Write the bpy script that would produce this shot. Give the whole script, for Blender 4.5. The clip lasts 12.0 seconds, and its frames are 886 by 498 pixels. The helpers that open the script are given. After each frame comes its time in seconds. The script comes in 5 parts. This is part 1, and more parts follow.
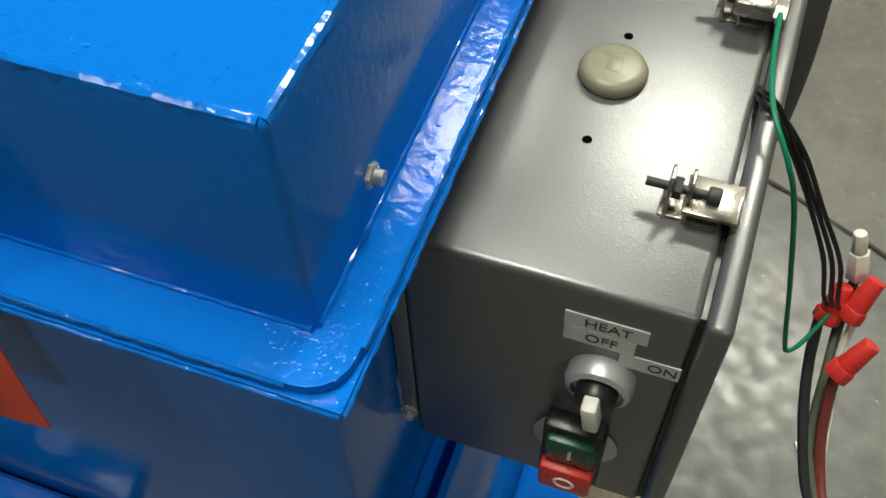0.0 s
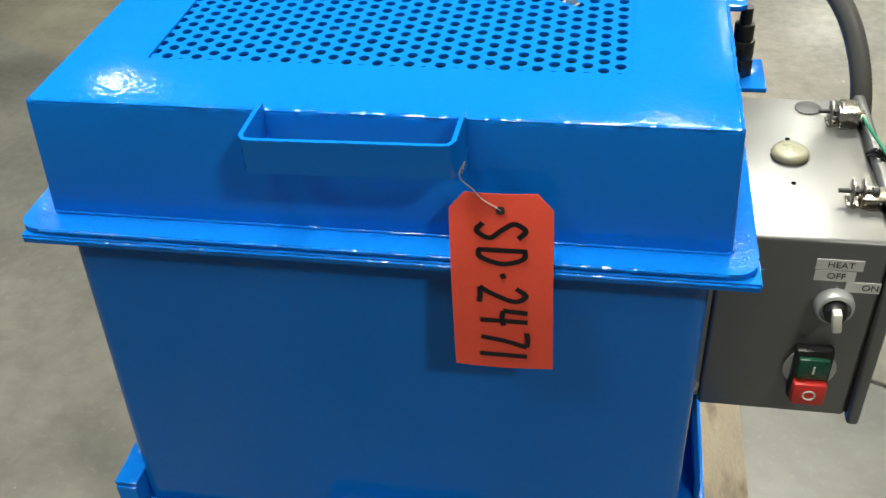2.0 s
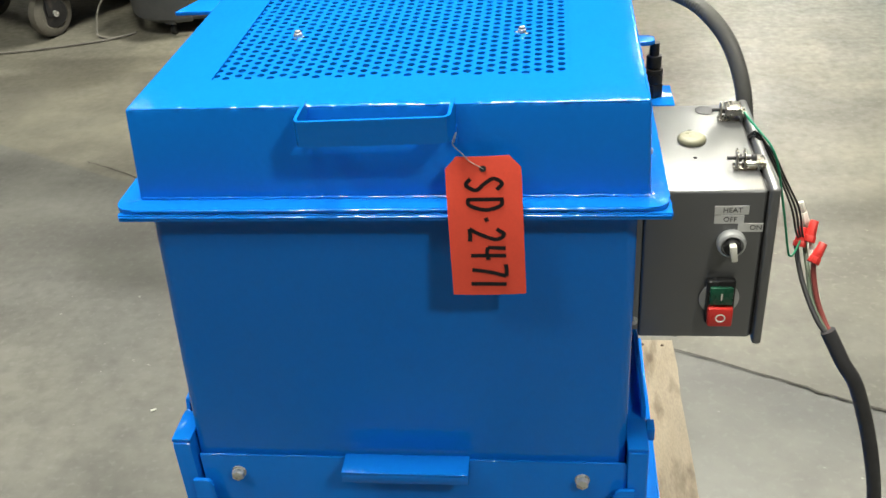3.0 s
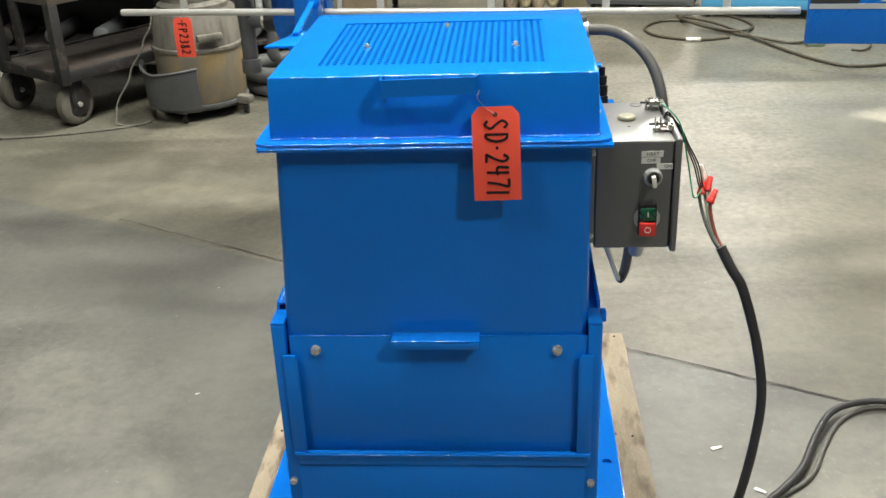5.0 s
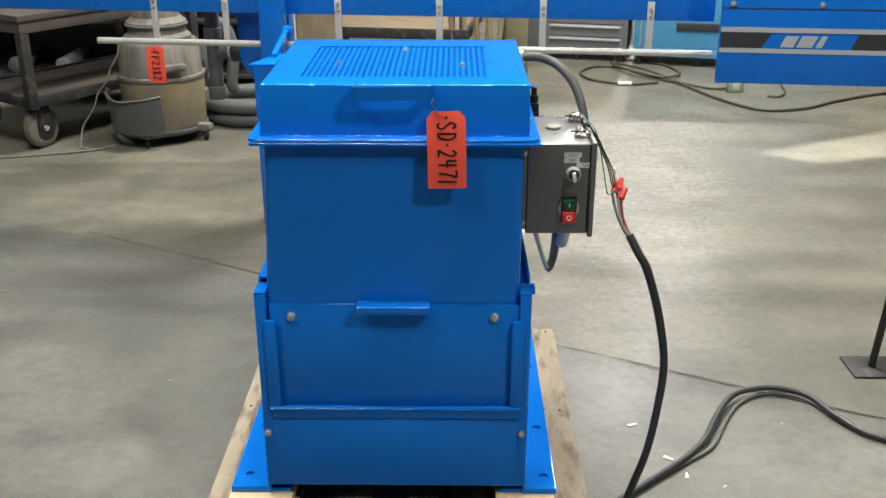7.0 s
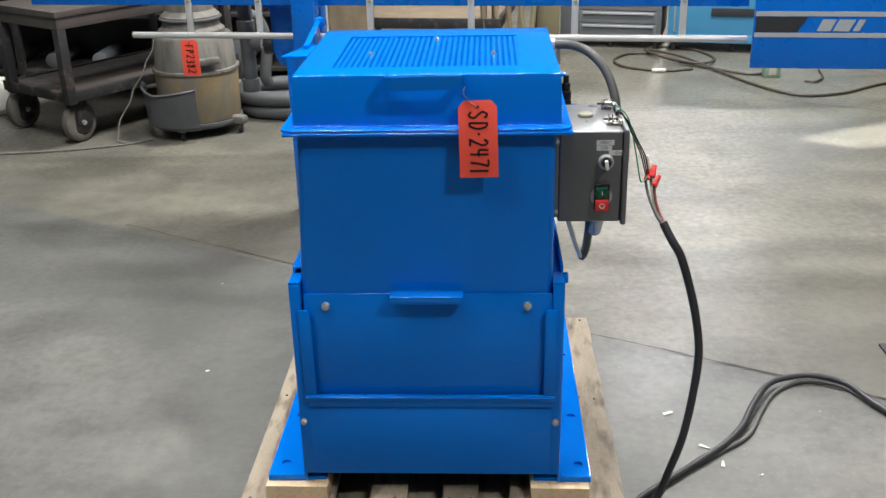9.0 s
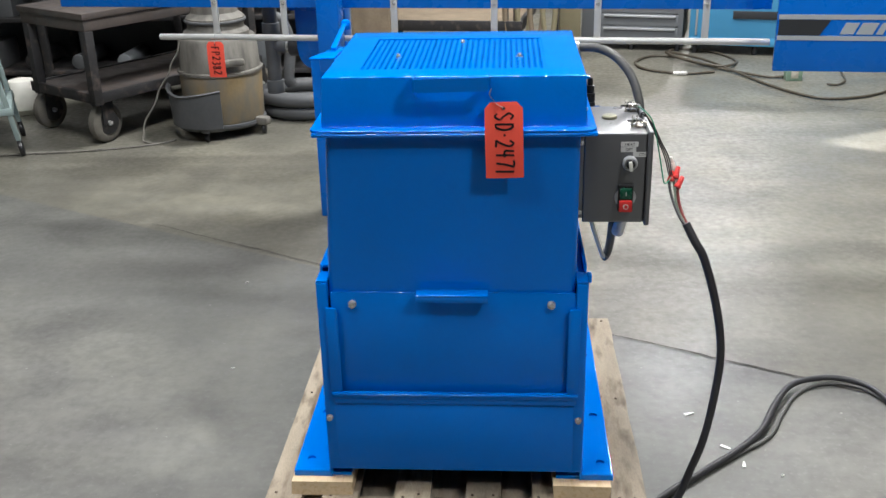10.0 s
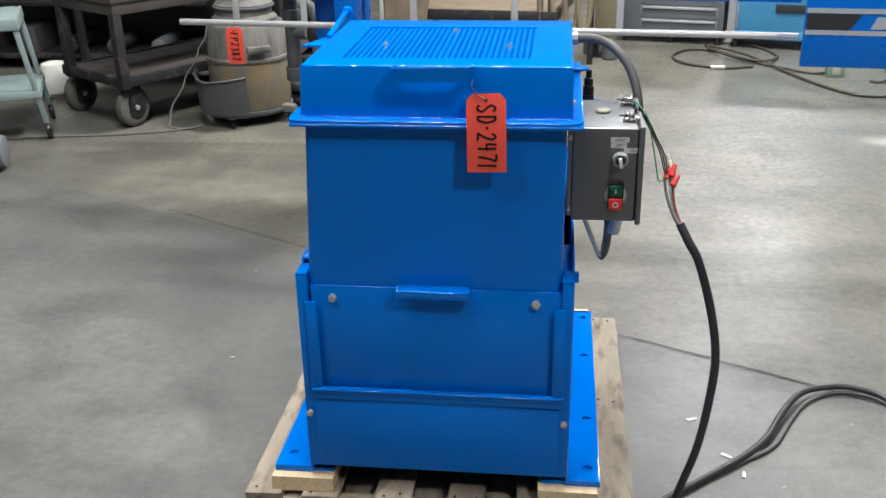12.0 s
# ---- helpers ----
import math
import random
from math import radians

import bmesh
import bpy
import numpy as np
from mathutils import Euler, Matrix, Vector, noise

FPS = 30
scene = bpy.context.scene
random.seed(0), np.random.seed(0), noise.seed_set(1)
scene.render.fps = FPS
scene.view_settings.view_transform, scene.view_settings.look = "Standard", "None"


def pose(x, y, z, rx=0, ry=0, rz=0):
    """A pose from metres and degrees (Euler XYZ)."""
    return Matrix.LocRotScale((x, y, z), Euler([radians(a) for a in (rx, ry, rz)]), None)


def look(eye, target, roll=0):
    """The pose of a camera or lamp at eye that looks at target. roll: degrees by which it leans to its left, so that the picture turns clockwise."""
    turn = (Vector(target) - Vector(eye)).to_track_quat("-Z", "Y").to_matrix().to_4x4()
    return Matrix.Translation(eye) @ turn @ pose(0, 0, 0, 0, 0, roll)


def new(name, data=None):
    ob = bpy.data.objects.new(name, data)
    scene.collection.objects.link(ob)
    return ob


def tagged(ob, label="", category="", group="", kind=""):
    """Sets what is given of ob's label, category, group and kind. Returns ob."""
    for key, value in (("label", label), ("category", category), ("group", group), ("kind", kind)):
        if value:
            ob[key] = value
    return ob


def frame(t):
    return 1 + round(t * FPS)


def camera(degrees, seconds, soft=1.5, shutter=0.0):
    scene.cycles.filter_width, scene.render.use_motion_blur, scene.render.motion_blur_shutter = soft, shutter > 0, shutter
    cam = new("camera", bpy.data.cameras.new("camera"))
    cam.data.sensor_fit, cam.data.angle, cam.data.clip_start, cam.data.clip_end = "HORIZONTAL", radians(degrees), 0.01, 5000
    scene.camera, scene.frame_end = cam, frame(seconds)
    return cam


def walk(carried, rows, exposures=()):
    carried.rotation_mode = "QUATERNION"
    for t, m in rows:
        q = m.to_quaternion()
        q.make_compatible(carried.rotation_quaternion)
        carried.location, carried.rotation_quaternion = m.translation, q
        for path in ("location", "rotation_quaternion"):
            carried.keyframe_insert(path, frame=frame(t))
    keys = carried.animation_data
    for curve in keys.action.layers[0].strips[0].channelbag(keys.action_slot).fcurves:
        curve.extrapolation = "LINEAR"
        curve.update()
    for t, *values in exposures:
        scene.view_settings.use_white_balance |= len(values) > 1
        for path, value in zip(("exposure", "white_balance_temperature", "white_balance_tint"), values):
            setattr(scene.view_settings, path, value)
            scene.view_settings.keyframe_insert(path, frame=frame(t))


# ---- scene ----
cam = camera(48.5, 12.0)
PATH = [
    (0, (0.406, -0.146, 1.365), (-0.025, 0.913, -0.277), -2.9),
    (0.3, (0.422, -0.181, 1.385), (-0.118, 0.956, -0.17), -3.6),
    (0.5, (0.428, -0.232, 1.411), (-0.229, 0.949, -0.063), -4.3),
    (0.8, (0.387, -0.296, 1.451), (-0.335, 0.935, 0.049), -1.6),
    (1, (0.353, -0.339, 1.471), (-0.426, 0.922, 0.129), -2.8),
    (1.2, (0.302, -0.384, 1.48), (-0.463, 0.932, 0.183), -4.5),
    (1.5, (0.219, -0.468, 1.492), (-0.297, 0.989, 0.222), -5.0),
    (2, (0.195, -0.597, 1.524), (-0.129, 0.939, 0.284), -3.7),
    (2.5, (0.198, -0.783, 1.54), (-0.015, 0.842, 0.394), -2.3),
    (3, (0.191, -0.906, 1.564), (-0.036, 0.77, 0.497), -4.2),
    (3.2, (0.172, -0.967, 1.575), (-0.053, 0.748, 0.57), -3.8),
    (4.8, (0.116, -1.511, 1.576), (-0.002, 0.305, 0.747), -0.5),
    (5, (0.142, -1.569, 1.573), (0.003, 0.241, 0.733), -2.3),
    (5.5, (0.13, -1.713, 1.587), (-0.021, 0.114, 0.787), -2.8),
    (6, (0.098, -1.854, 1.592), (0.049, -0.013, 0.812), -0.4),
    (6.5, (0.118, -1.92, 1.592), (0.084, -0.076, 0.819), 0.7),
    (7, (0.132, -1.953, 1.6), (0.112, -0.102, 0.843), -0.0),
    (9, (0.136, -1.958, 1.6), (0.046, -0.116, 0.825), -1.3),
    (9.5, (0.13, -1.974, 1.604), (0.022, -0.132, 0.831), -1.6),
    (10, (0.122, -1.99, 1.607), (-0.005, -0.149, 0.837), -1.4),
    (10.5, (0.127, -1.997, 1.607), (-0.001, -0.158, 0.831), -1.6),
    (11, (0.167, -1.985, 1.604), (0.045, -0.146, 0.828), -2.0),
    (11.5, (0.21, -1.95, 1.597), (0.034, -0.115, 0.821), -1.2),
    (12, (0.257, -1.915, 1.589), (0.035, -0.09, 0.803), -1.1),
]
walk(cam, [(t, look(eye, target, roll)) for t, eye, target, roll in PATH],
     exposures=((0, 0.65, 7050, 4), (0.8, 0.8, 7050, 4), (1.5, 0.98, 7050, 4), (2.5, 1.72, 7050, 5), (4.0, 1.74, 7000, 7), (6.5, 1.66, 6900, 9), (9.5, 1.62, 6300, 13), (12, 1.62, 6200, 13)))

# ---- world, sun and lamps ----
world = bpy.data.worlds.new("sky")
scene.world = world
world.use_nodes = True
wn = world.node_tree.nodes
sky = wn.new("ShaderNodeTexSky")
sky.sky_type, sky.sun_disc = "NISHITA", False
sky.sun_elevation, sky.sun_rotation = radians(52), radians(120)
world.node_tree.links.new(sky.outputs[0], wn["Background"].inputs[0])
wn["Background"].inputs[1].default_value = 0.1
SUN_WAY = Vector((-0.53, 0.31, -0.79)).normalized()
sun_data = bpy.data.lights.new("sun", "SUN")
sun_data.energy, sun_data.angle, sun_data.color = 5.0, radians(0.5), (1.0, 0.96, 0.9)
new("sun", sun_data).matrix_world = look((0, 0, 20), Vector((0, 0, 20)) + SUN_WAY)


def bay_lamp(x, y, z, watts, size=0.6, colour=(0.98, 0.985, 0.94), target=None):
    data = bpy.data.lights.new("bay_lamp", "AREA")
    data.shape, data.size, data.energy, data.color = "DISK", size, watts, colour
    ob = new("bay_lamp", data)
    ob.matrix_world = look((x, y, z), target or (x, y + 0.001, 0))
    return ob


COOL, WARM = (0.98, 0.985, 0.94), (1.0, 0.93, 0.76)
# Rows two, four and eight are added fills: flange, lid top, far floor.
for lx, ly, lz, watts, size, tint in ((3.3, -3.5, 5.6, 76, 0.6, COOL), (-2.8, -2.4, 5.6, 30, 1.2, COOL), (0.85, 3.9, 5.6, 175, 1.2, COOL), (-0.5, 0.15, 5.6, 120, 1.8, COOL), (-5.6, 8.0, 6.9, 36, 0.75, COOL), (-8.9, 7.2, 6.9, 36, 0.75, COOL), (3.1, 12.8, 5.6, 180, 0.9, COOL), (3.9, 6.2, 5.6, 68, 1.6, WARM)):
    bay_lamp(lx, ly, lz, watts, size, tint)

# ---- materials ----
def mat(name, colour, rough=0.5, metal=0.0, var=0.15, scale=6.0, bump=0.0, fine=180.0, coat=0.0, second=None, cut=(0.5, 0.7), rvar=0.1, wave=0.0, wscale=9.0, island=0.0, stretch=(1, 1, 1), spec=0.5):
    """A painted, worn or natural surface: two scales of colour change, fine relief, broad waves and uneven gloss."""
    m = bpy.data.materials.new(name)
    m.use_nodes = True
    nt = m.node_tree
    n, l = nt.nodes, nt.links
    b = n["Principled BSDF"]
    tc = n.new("ShaderNodeTexCoord")
    mp = n.new("ShaderNodeMapping")
    mp.inputs["Scale"].default_value = stretch
    l.new(tc.outputs["Object"], mp.inputs[0])

    def noise_node(sc, detail=4.0):
        q = n.new("ShaderNodeTexNoise")
        q.inputs["Scale"].default_value, q.inputs["Detail"].default_value = sc, detail
        l.new(mp.outputs[0], q.inputs["Vector"])
        return q

    def mix(fac, a, c):
        q = n.new("ShaderNodeMix")
        q.data_type = "RGBA"
        for s, v in ((0, fac), (6, a), (7, c)):
            if hasattr(v, "is_output"):
                l.new(v, q.inputs[s])
            else:
                q.inputs[s].default_value = v
        return q.outputs[2]

    def ramp(src, lo, hi):
        q = n.new("ShaderNodeMapRange")
        q.inputs[1].default_value, q.inputs[2].default_value = lo, hi
        l.new(src, q.inputs[0])
        return q.outputs[0]

    big, small = noise_node(scale), noise_node(fine, 2.0)
    rgb = (*colour, 1.0)
    dark = tuple(c * (1 - var) for c in colour) + (1.0,)
    light = tuple(min(1.0, c * (1 + var)) for c in colour) + (1.0,)
    col = mix(ramp(big.outputs["Fac"], 0.3, 0.7), dark, light)
    col = mix(0.5, col, mix(ramp(small.outputs["Fac"], 0.3, 0.7), dark, rgb))
    if second:
        spot = noise_node(scale * 2.3, 8.0)
        col = mix(ramp(spot.outputs["Fac"], *cut), col, (*second, 1.0))
    if island:
        oi = n.new("ShaderNodeObjectInfo")
        hsv = n.new("ShaderNodeHueSaturation")
        l.new(col, hsv.inputs["Color"])
        q = n.new("ShaderNodeMapRange")
        q.inputs[3].default_value, q.inputs[4].default_value = 1 - island, 1 + island
        l.new(oi.outputs["Random"], q.inputs[0])
        l.new(q.outputs[0], hsv.inputs["Value"])
        col = hsv.outputs[0]
    l.new(col, b.inputs["Base Color"])
    q = n.new("ShaderNodeMapRange")
    q.inputs[3].default_value, q.inputs[4].default_value = max(0.02, rough - rvar), min(1.0, rough + rvar)
    q.inputs[1].default_value, q.inputs[2].default_value = 0.3, 0.7
    l.new(noise_node(scale * 3.0, 6.0).outputs["Fac"], q.inputs[0])
    l.new(q.outputs[0], b.inputs["Roughness"])
    b.inputs["Metallic"].default_value = metal
    b.inputs["Specular IOR Level"].default_value = spec
    b.inputs["Coat Weight"].default_value = coat
    b.inputs["Coat Roughness"].default_value = 0.07
    last = None
    for strength, src, dist in ((wave, noise_node(wscale, 1.0), 0.02), (bump, small, 0.001)):
        if strength:
            bp = n.new("ShaderNodeBump")
            bp.inputs["Strength"].default_value, bp.inputs["Distance"].default_value = strength, dist
            l.new(src.outputs["Fac"], bp.inputs["Height"])
            if last:
                l.new(last.outputs[0], bp.inputs["Normal"])
            last = bp
    if last:
        l.new(last.outputs[0], b.inputs["Normal"])
        if coat:
            l.new(last.outputs[0], b.inputs["Coat Normal"])
    return m


BLUE = mat("blue_enamel", (0.0004, 0.167, 0.67), 0.1, 0, 0.06, 5, 0.3, 170, 0.0, None, rvar=0.04, wave=0.035, wscale=14, spec=0.3)
PRESS_BLUE = mat("press_blue", (0.001, 0.135, 0.56), 0.3, 0, 0.1, 4, 0.1, 120, spec=0.36)
GREY = mat("grey_enamel", (0.17, 0.172, 0.176), 0.36, 0.55, 0.06, 6, 0.14, 1100, 0.2, rvar=0.05, wave=0.01, spec=0.6)
STEEL = mat("zinc_steel", (0.54, 0.54, 0.51), 0.27, 0.5, 0.15, 14, 0.06, 200)
CLAMP = mat("clamp_steel", (0.4, 0.38, 0.34), 0.28, 0.9, 0.2, 20, 0.06, 200, second=(0.24, 0.19, 0.13), cut=(0.55, 0.75))
PIPE = mat("galvanised_pipe", (0.6, 0.6, 0.58), 0.42, 0.35, 0.15, 12, 0.1, 200)
DARK_STEEL = mat("dark_steel", (0.05, 0.05, 0.055), 0.5, 0.4, 0.3, 10, 0.2, 150)
BLACK = mat("black_plastic", (0.012, 0.012, 0.013), 0.35, 0, 0.2, 20)
RUBBER = mat("cable_rubber", (0.03, 0.03, 0.033), 0.45, 0, 0.2, 20, 0.2, 250)
CONDUIT = mat("grey_conduit", (0.095, 0.094, 0.09), 0.45, 0, 0.15, 20, 0.2, 200)
WHITE = mat("white_plastic", (0.72, 0.71, 0.64), 0.4, 0, 0.06, 30)
BEIGE = mat("khaki_plug", (0.26, 0.25, 0.175), 0.35, 0, 0.12, 40, 0.2, 200)
RED = mat("red_plastic", (0.62, 0.035, 0.03), 0.35, 0, 0.1, 40)
GREEN = mat("green_plastic", (0.005, 0.075, 0.04), 0.3, 0, 0.1, 40)
GREEN_WIRE = mat("green_wire", (0.0, 0.2, 0.1), 0.4, 0, 0.1, 40)
RED_WIRE = mat("red_wire", (0.2, 0.045, 0.04), 0.45, 0, 0.15, 40)
OLIVE_WIRE = mat("grey_green_wire", (0.1, 0.13, 0.09), 0.5, 0, 0.15, 40)
TAG = mat("orange_card", (0.82, 0.085, 0.05), 0.55, 0, 0.08, 18, 0.1, 300)
INK = mat("marker_ink", (0.008, 0.007, 0.01), 0.4, 0, 0.1, 60)
LABEL = mat("label_tape", (0.62, 0.62, 0.6), 0.35, 0, 0.06, 40)
PRINT = mat("label_print", (0.05, 0.05, 0.05), 0.5, 0, 0.1, 60)
WOOD_NEW = mat("fresh_pine", (0.74, 0.57, 0.36), 0.65, 0, 0.12, 5, 0.2, 90, second=(0.58, 0.4, 0.2), cut=(0.5, 0.75), stretch=(9, 1.2, 9), island=0.08)
WOOD_OLD = mat("weathered_pallet_wood", (0.325, 0.27, 0.2), 0.8, 0, 0.35, 2.6, 0.6, 70, second=(0.115, 0.085, 0.058), cut=(0.5, 0.7), stretch=(5, 1.4, 5), island=0.25)
RUST = mat("rusty_nail", (0.07, 0.045, 0.03), 0.7, 0.3, 0.3, 60)
DRUM = mat("basket_steel", (0.22, 0.22, 0.23), 0.4, 0.8, 0.3, 12, 0.2, 90)
CART = mat("worn_cart_steel", (0.032, 0.031, 0.032), 0.55, 0.3, 0.35, 6, 0.3, 90, second=(0.13, 0.1, 0.085), cut=(0.55, 0.75))
CART_TOP = mat("worn_cart_top", (0.095, 0.078, 0.07), 0.5, 0.3, 0.35, 5, 0.3, 90, second=(0.07, 0.065, 0.065), cut=(0.5, 0.7))
TEAL = mat("pale_green_paint", (0.23, 0.29, 0.28), 0.5, 0, 0.12, 6)
VAC_GREY = mat("dusty_grey_plastic", (0.165, 0.155, 0.135), 0.65, 0, 0.25, 5, 0.2, 70, second=(0.085, 0.08, 0.07), cut=(0.46, 0.72), stretch=(1.6, 1.6, 0.5))
VAC_TAN = mat("stained_tan_drum", (0.3, 0.22, 0.115), 0.6, 0, 0.25, 3, 0.2, 60, second=(0.19, 0.172, 0.14), cut=(0.4, 0.66), stretch=(1.2, 1.2, 0.7))
VAC_DARK = mat("dark_grey_plastic", (0.085, 0.088, 0.092), 0.6, 0, 0.2, 6, 0.2, 70)
WHEEL = mat("dusty_wheel", (0.12, 0.11, 0.092), 0.75, 0, 0.25, 12, 0.3, 90)
HOSE = mat("brown_air_hose", (0.065, 0.054, 0.038), 0.5, 0, 0.2, 10)
CAB_GREY = mat("cabinet_grey", (0.16, 0.17, 0.18), 0.45, 0, 0.1, 3)
CAB_BLUE = mat("cabinet_light_blue", (0.06, 0.27, 0.48), 0.45, 0, 0.1, 3)
CARDBOARD = mat("brown_board", (0.2, 0.155, 0.105), 0.85, 0, 0.25, 6, 0.3, 60)
KHAKI = mat("khaki_paint", (0.23, 0.2, 0.12), 0.6, 0, 0.2, 6)
ALUM = mat("aluminium_trim", (0.55, 0.56, 0.57), 0.4, 0.6, 0.1, 8)
STRIPE = mat("grey_stripe", (0.36, 0.39, 0.41), 0.45, 0, 0.06, 8)
CHARCOAL = mat("charcoal_panel", (0.03, 0.032, 0.035), 0.4, 0, 0.1, 8)
HOLE_SHADE = mat("hole_shade_black", (0.002, 0.002, 0.002), 1.0, 0, 0.1, 60, spec=0.0)
CHIP = mat("white_chip", (0.8, 0.79, 0.75), 0.6, 0, 0.08, 50)
UNSEEN_SHELL = mat("unseen_shell_grey", (0.11, 0.11, 0.105), 0.8, 0, 0.1, 1.5)


def concrete(name, tint):
    """Trowelled concrete of one pour; tint scales its colour."""
    def c(r, g, bl):
        return (r * tint[0], g * tint[1], bl * tint[2])

    m = mat(name, c(0.13, 0.128, 0.112), 0.42, 0, 0.1, 0.8, 0.25, 60, second=c(0.11, 0.107, 0.095), cut=(0.4, 0.85), rvar=0.15)
    nt = m.node_tree
    n, l = nt.nodes, nt.links
    b = n["Principled BSDF"]
    base = b.inputs["Base Color"].links[0].from_socket
    tc = n.new("ShaderNodeTexCoord")

    def layer(prev, sc, lo, hi, colour, amount, detail=6.0, distort=0.0, stretch=None):
        q = n.new("ShaderNodeTexNoise")
        q.inputs["Scale"].default_value, q.inputs["Detail"].default_value, q.inputs["Distortion"].default_value = sc, detail, distort
        src = tc.outputs["Object"]
        if stretch:
            mp = n.new("ShaderNodeMapping")
            mp.inputs["Scale"].default_value, mp.inputs["Rotation"].default_value = stretch, (0, 0, 0.35)
            l.new(src, mp.inputs[0])
            src = mp.outputs[0]
        l.new(src, q.inputs["Vector"])
        r = n.new("ShaderNodeMapRange")
        r.inputs[1].default_value, r.inputs[2].default_value, r.inputs[4].default_value = lo, hi, amount
        l.new(q.outputs["Fac"], r.inputs[0])
        x = n.new("ShaderNodeMix")
        x.data_type = "RGBA"
        l.new(r.outputs[0], x.inputs[0])
        l.new(prev, x.inputs[6])
        x.inputs[7].default_value = (*colour, 1)
        return x.outputs[2]

    col = layer(base, 1.1, 0.42, 0.7, c(0.2, 0.192, 0.16), 0.85, 9.0, 0.6)
    col = layer(col, 3.0, 0.46, 0.7, c(0.075, 0.072, 0.065), 0.75, 12.0, 0.4)
    col = layer(col, 6.0, 0.48, 0.75, c(0.185, 0.18, 0.163), 0.5, 13.0, 0.3, (0.3, 1.0, 1.0))
    col = layer(col, 1.7, 0.5, 0.76, c(0.055, 0.052, 0.047), 0.8, 5.0, 0.6, (0.25, 1.3, 1.0))
    col = layer(col, 16.0, 0.4, 0.85, c(0.078, 0.075, 0.067), 0.6, 12.0)
    col = layer(col, 55.0, 0.55, 0.8, c(0.2, 0.196, 0.18), 0.5, 6.0)
    col = layer(col, 45.0, 0.74, 0.78, c(0.36, 0.35, 0.32), 0.6, 2.0)
    l.new(col, b.inputs["Base Color"])
    # trowel-polished and scuffed patches: gloss that changes from hand to hand
    fine, broad = n.new("ShaderNodeTexNoise"), n.new("ShaderNodeTexNoise")
    for q, sc, dt in ((fine, 32.0, 4.0), (broad, 1.9, 4.0)):
        q.inputs["Scale"].default_value, q.inputs["Detail"].default_value = sc, dt
        l.new(tc.outputs["Object"], q.inputs["Vector"])
    add = n.new("ShaderNodeMath")
    add.operation = "ADD"
    l.new(fine.outputs["Fac"], add.inputs[0])
    l.new(broad.outputs["Fac"], add.inputs[1])
    r = n.new("ShaderNodeMapRange")
    r.inputs[1].default_value, r.inputs[2].default_value, r.inputs[3].default_value, r.inputs[4].default_value = 0.72, 1.28, 0.28, 0.58
    l.new(add.outputs[0], r.inputs[0])
    l.new(r.outputs[0], b.inputs["Roughness"])
    return m


# The near pour's tint is darkened to stand for dimmer light by the dryer.
CONCRETE_DIMMED = concrete("grey_dimmed_concrete", (0.84, 0.86, 0.89))
CONCRETE_TAN = concrete("tan_concrete", (1.0, 0.98, 0.91))

# ---- building helpers ----
ROOT = {}


def thing(name, place, label, category, group="", rz=0.0, kind=""):
    """An empty at a thing's base. Parts given in world metres are moved under it; with rz its parts are given in its own axes."""
    ob = new(name)
    ob.empty_display_size = 0.05
    ob.matrix_basis = pose(*place, 0, 0, rz)
    ROOT[ob.name] = Matrix.Identity(4) if rz else ob.matrix_basis.inverted()
    return tagged(ob, label, category, group, kind)


def finish(name, bm, material, smooth=True):
    me = bpy.data.meshes.new(name)
    bmesh.ops.recalc_face_normals(bm, faces=bm.faces)
    for f in bm.faces:
        f.smooth = smooth
    if smooth:
        for e in bm.edges:
            e.smooth = len(e.link_faces) == 2 and e.calc_face_angle(4) < radians(38)
    bm.to_mesh(me)
    bm.free()
    me.materials.append(material)
    return me


def part(name, bm, material, parent, label="", smooth=True):
    bm.transform(ROOT[parent.name])
    ob = new(name, finish(name, bm, material, smooth))
    ob.parent = parent
    ROOT[ob.name] = ROOT[parent.name]
    if label:
        ob["label"] = label
    return ob


def single(name, bm, material, label, category, group="", kind="", smooth=True):
    ob = new(name, finish(name, bm, material, smooth))
    return tagged(ob, label, category, group, kind)


def block(x0, x1, y0, y1, z0, z1, bevel=0.0, seg=2, bm=None):
    b = bmesh.new()
    bmesh.ops.create_cube(b, size=1, matrix=Matrix.Translation(((x0 + x1) / 2, (y0 + y1) / 2, (z0 + z1) / 2)) @ Matrix.Diagonal((x1 - x0, y1 - y0, z1 - z0, 1)))
    if bevel:
        bmesh.ops.bevel(b, geom=b.edges[:], offset=bevel, segments=seg, affect="EDGES", profile=0.5)
    return merge(bm, b)


def merge(bm, b):
    if bm is None:
        return b
    me = bpy.data.meshes.new("scratch")
    b.to_mesh(me)
    b.free()
    bm.from_mesh(me)
    bpy.data.meshes.remove(me)
    return bm


def rod(a, c, r, r2=None, n=20, bevel=0.0, bm=None):
    a, c = Vector(a), Vector(c)
    b = bmesh.new()
    m = Matrix.Translation((a + c) / 2) @ (c - a).to_track_quat("Z", "Y").to_matrix().to_4x4()
    bmesh.ops.create_cone(b, cap_ends=True, segments=n, radius1=r, radius2=r if r2 is None else r2, depth=(c - a).length, matrix=m)
    if bevel:
        bmesh.ops.bevel(b, geom=[e for e in b.edges if any(len(f.verts) > 4 for f in e.link_faces)], offset=bevel, segments=2, affect="EDGES", profile=0.5)
    return merge(bm, b)


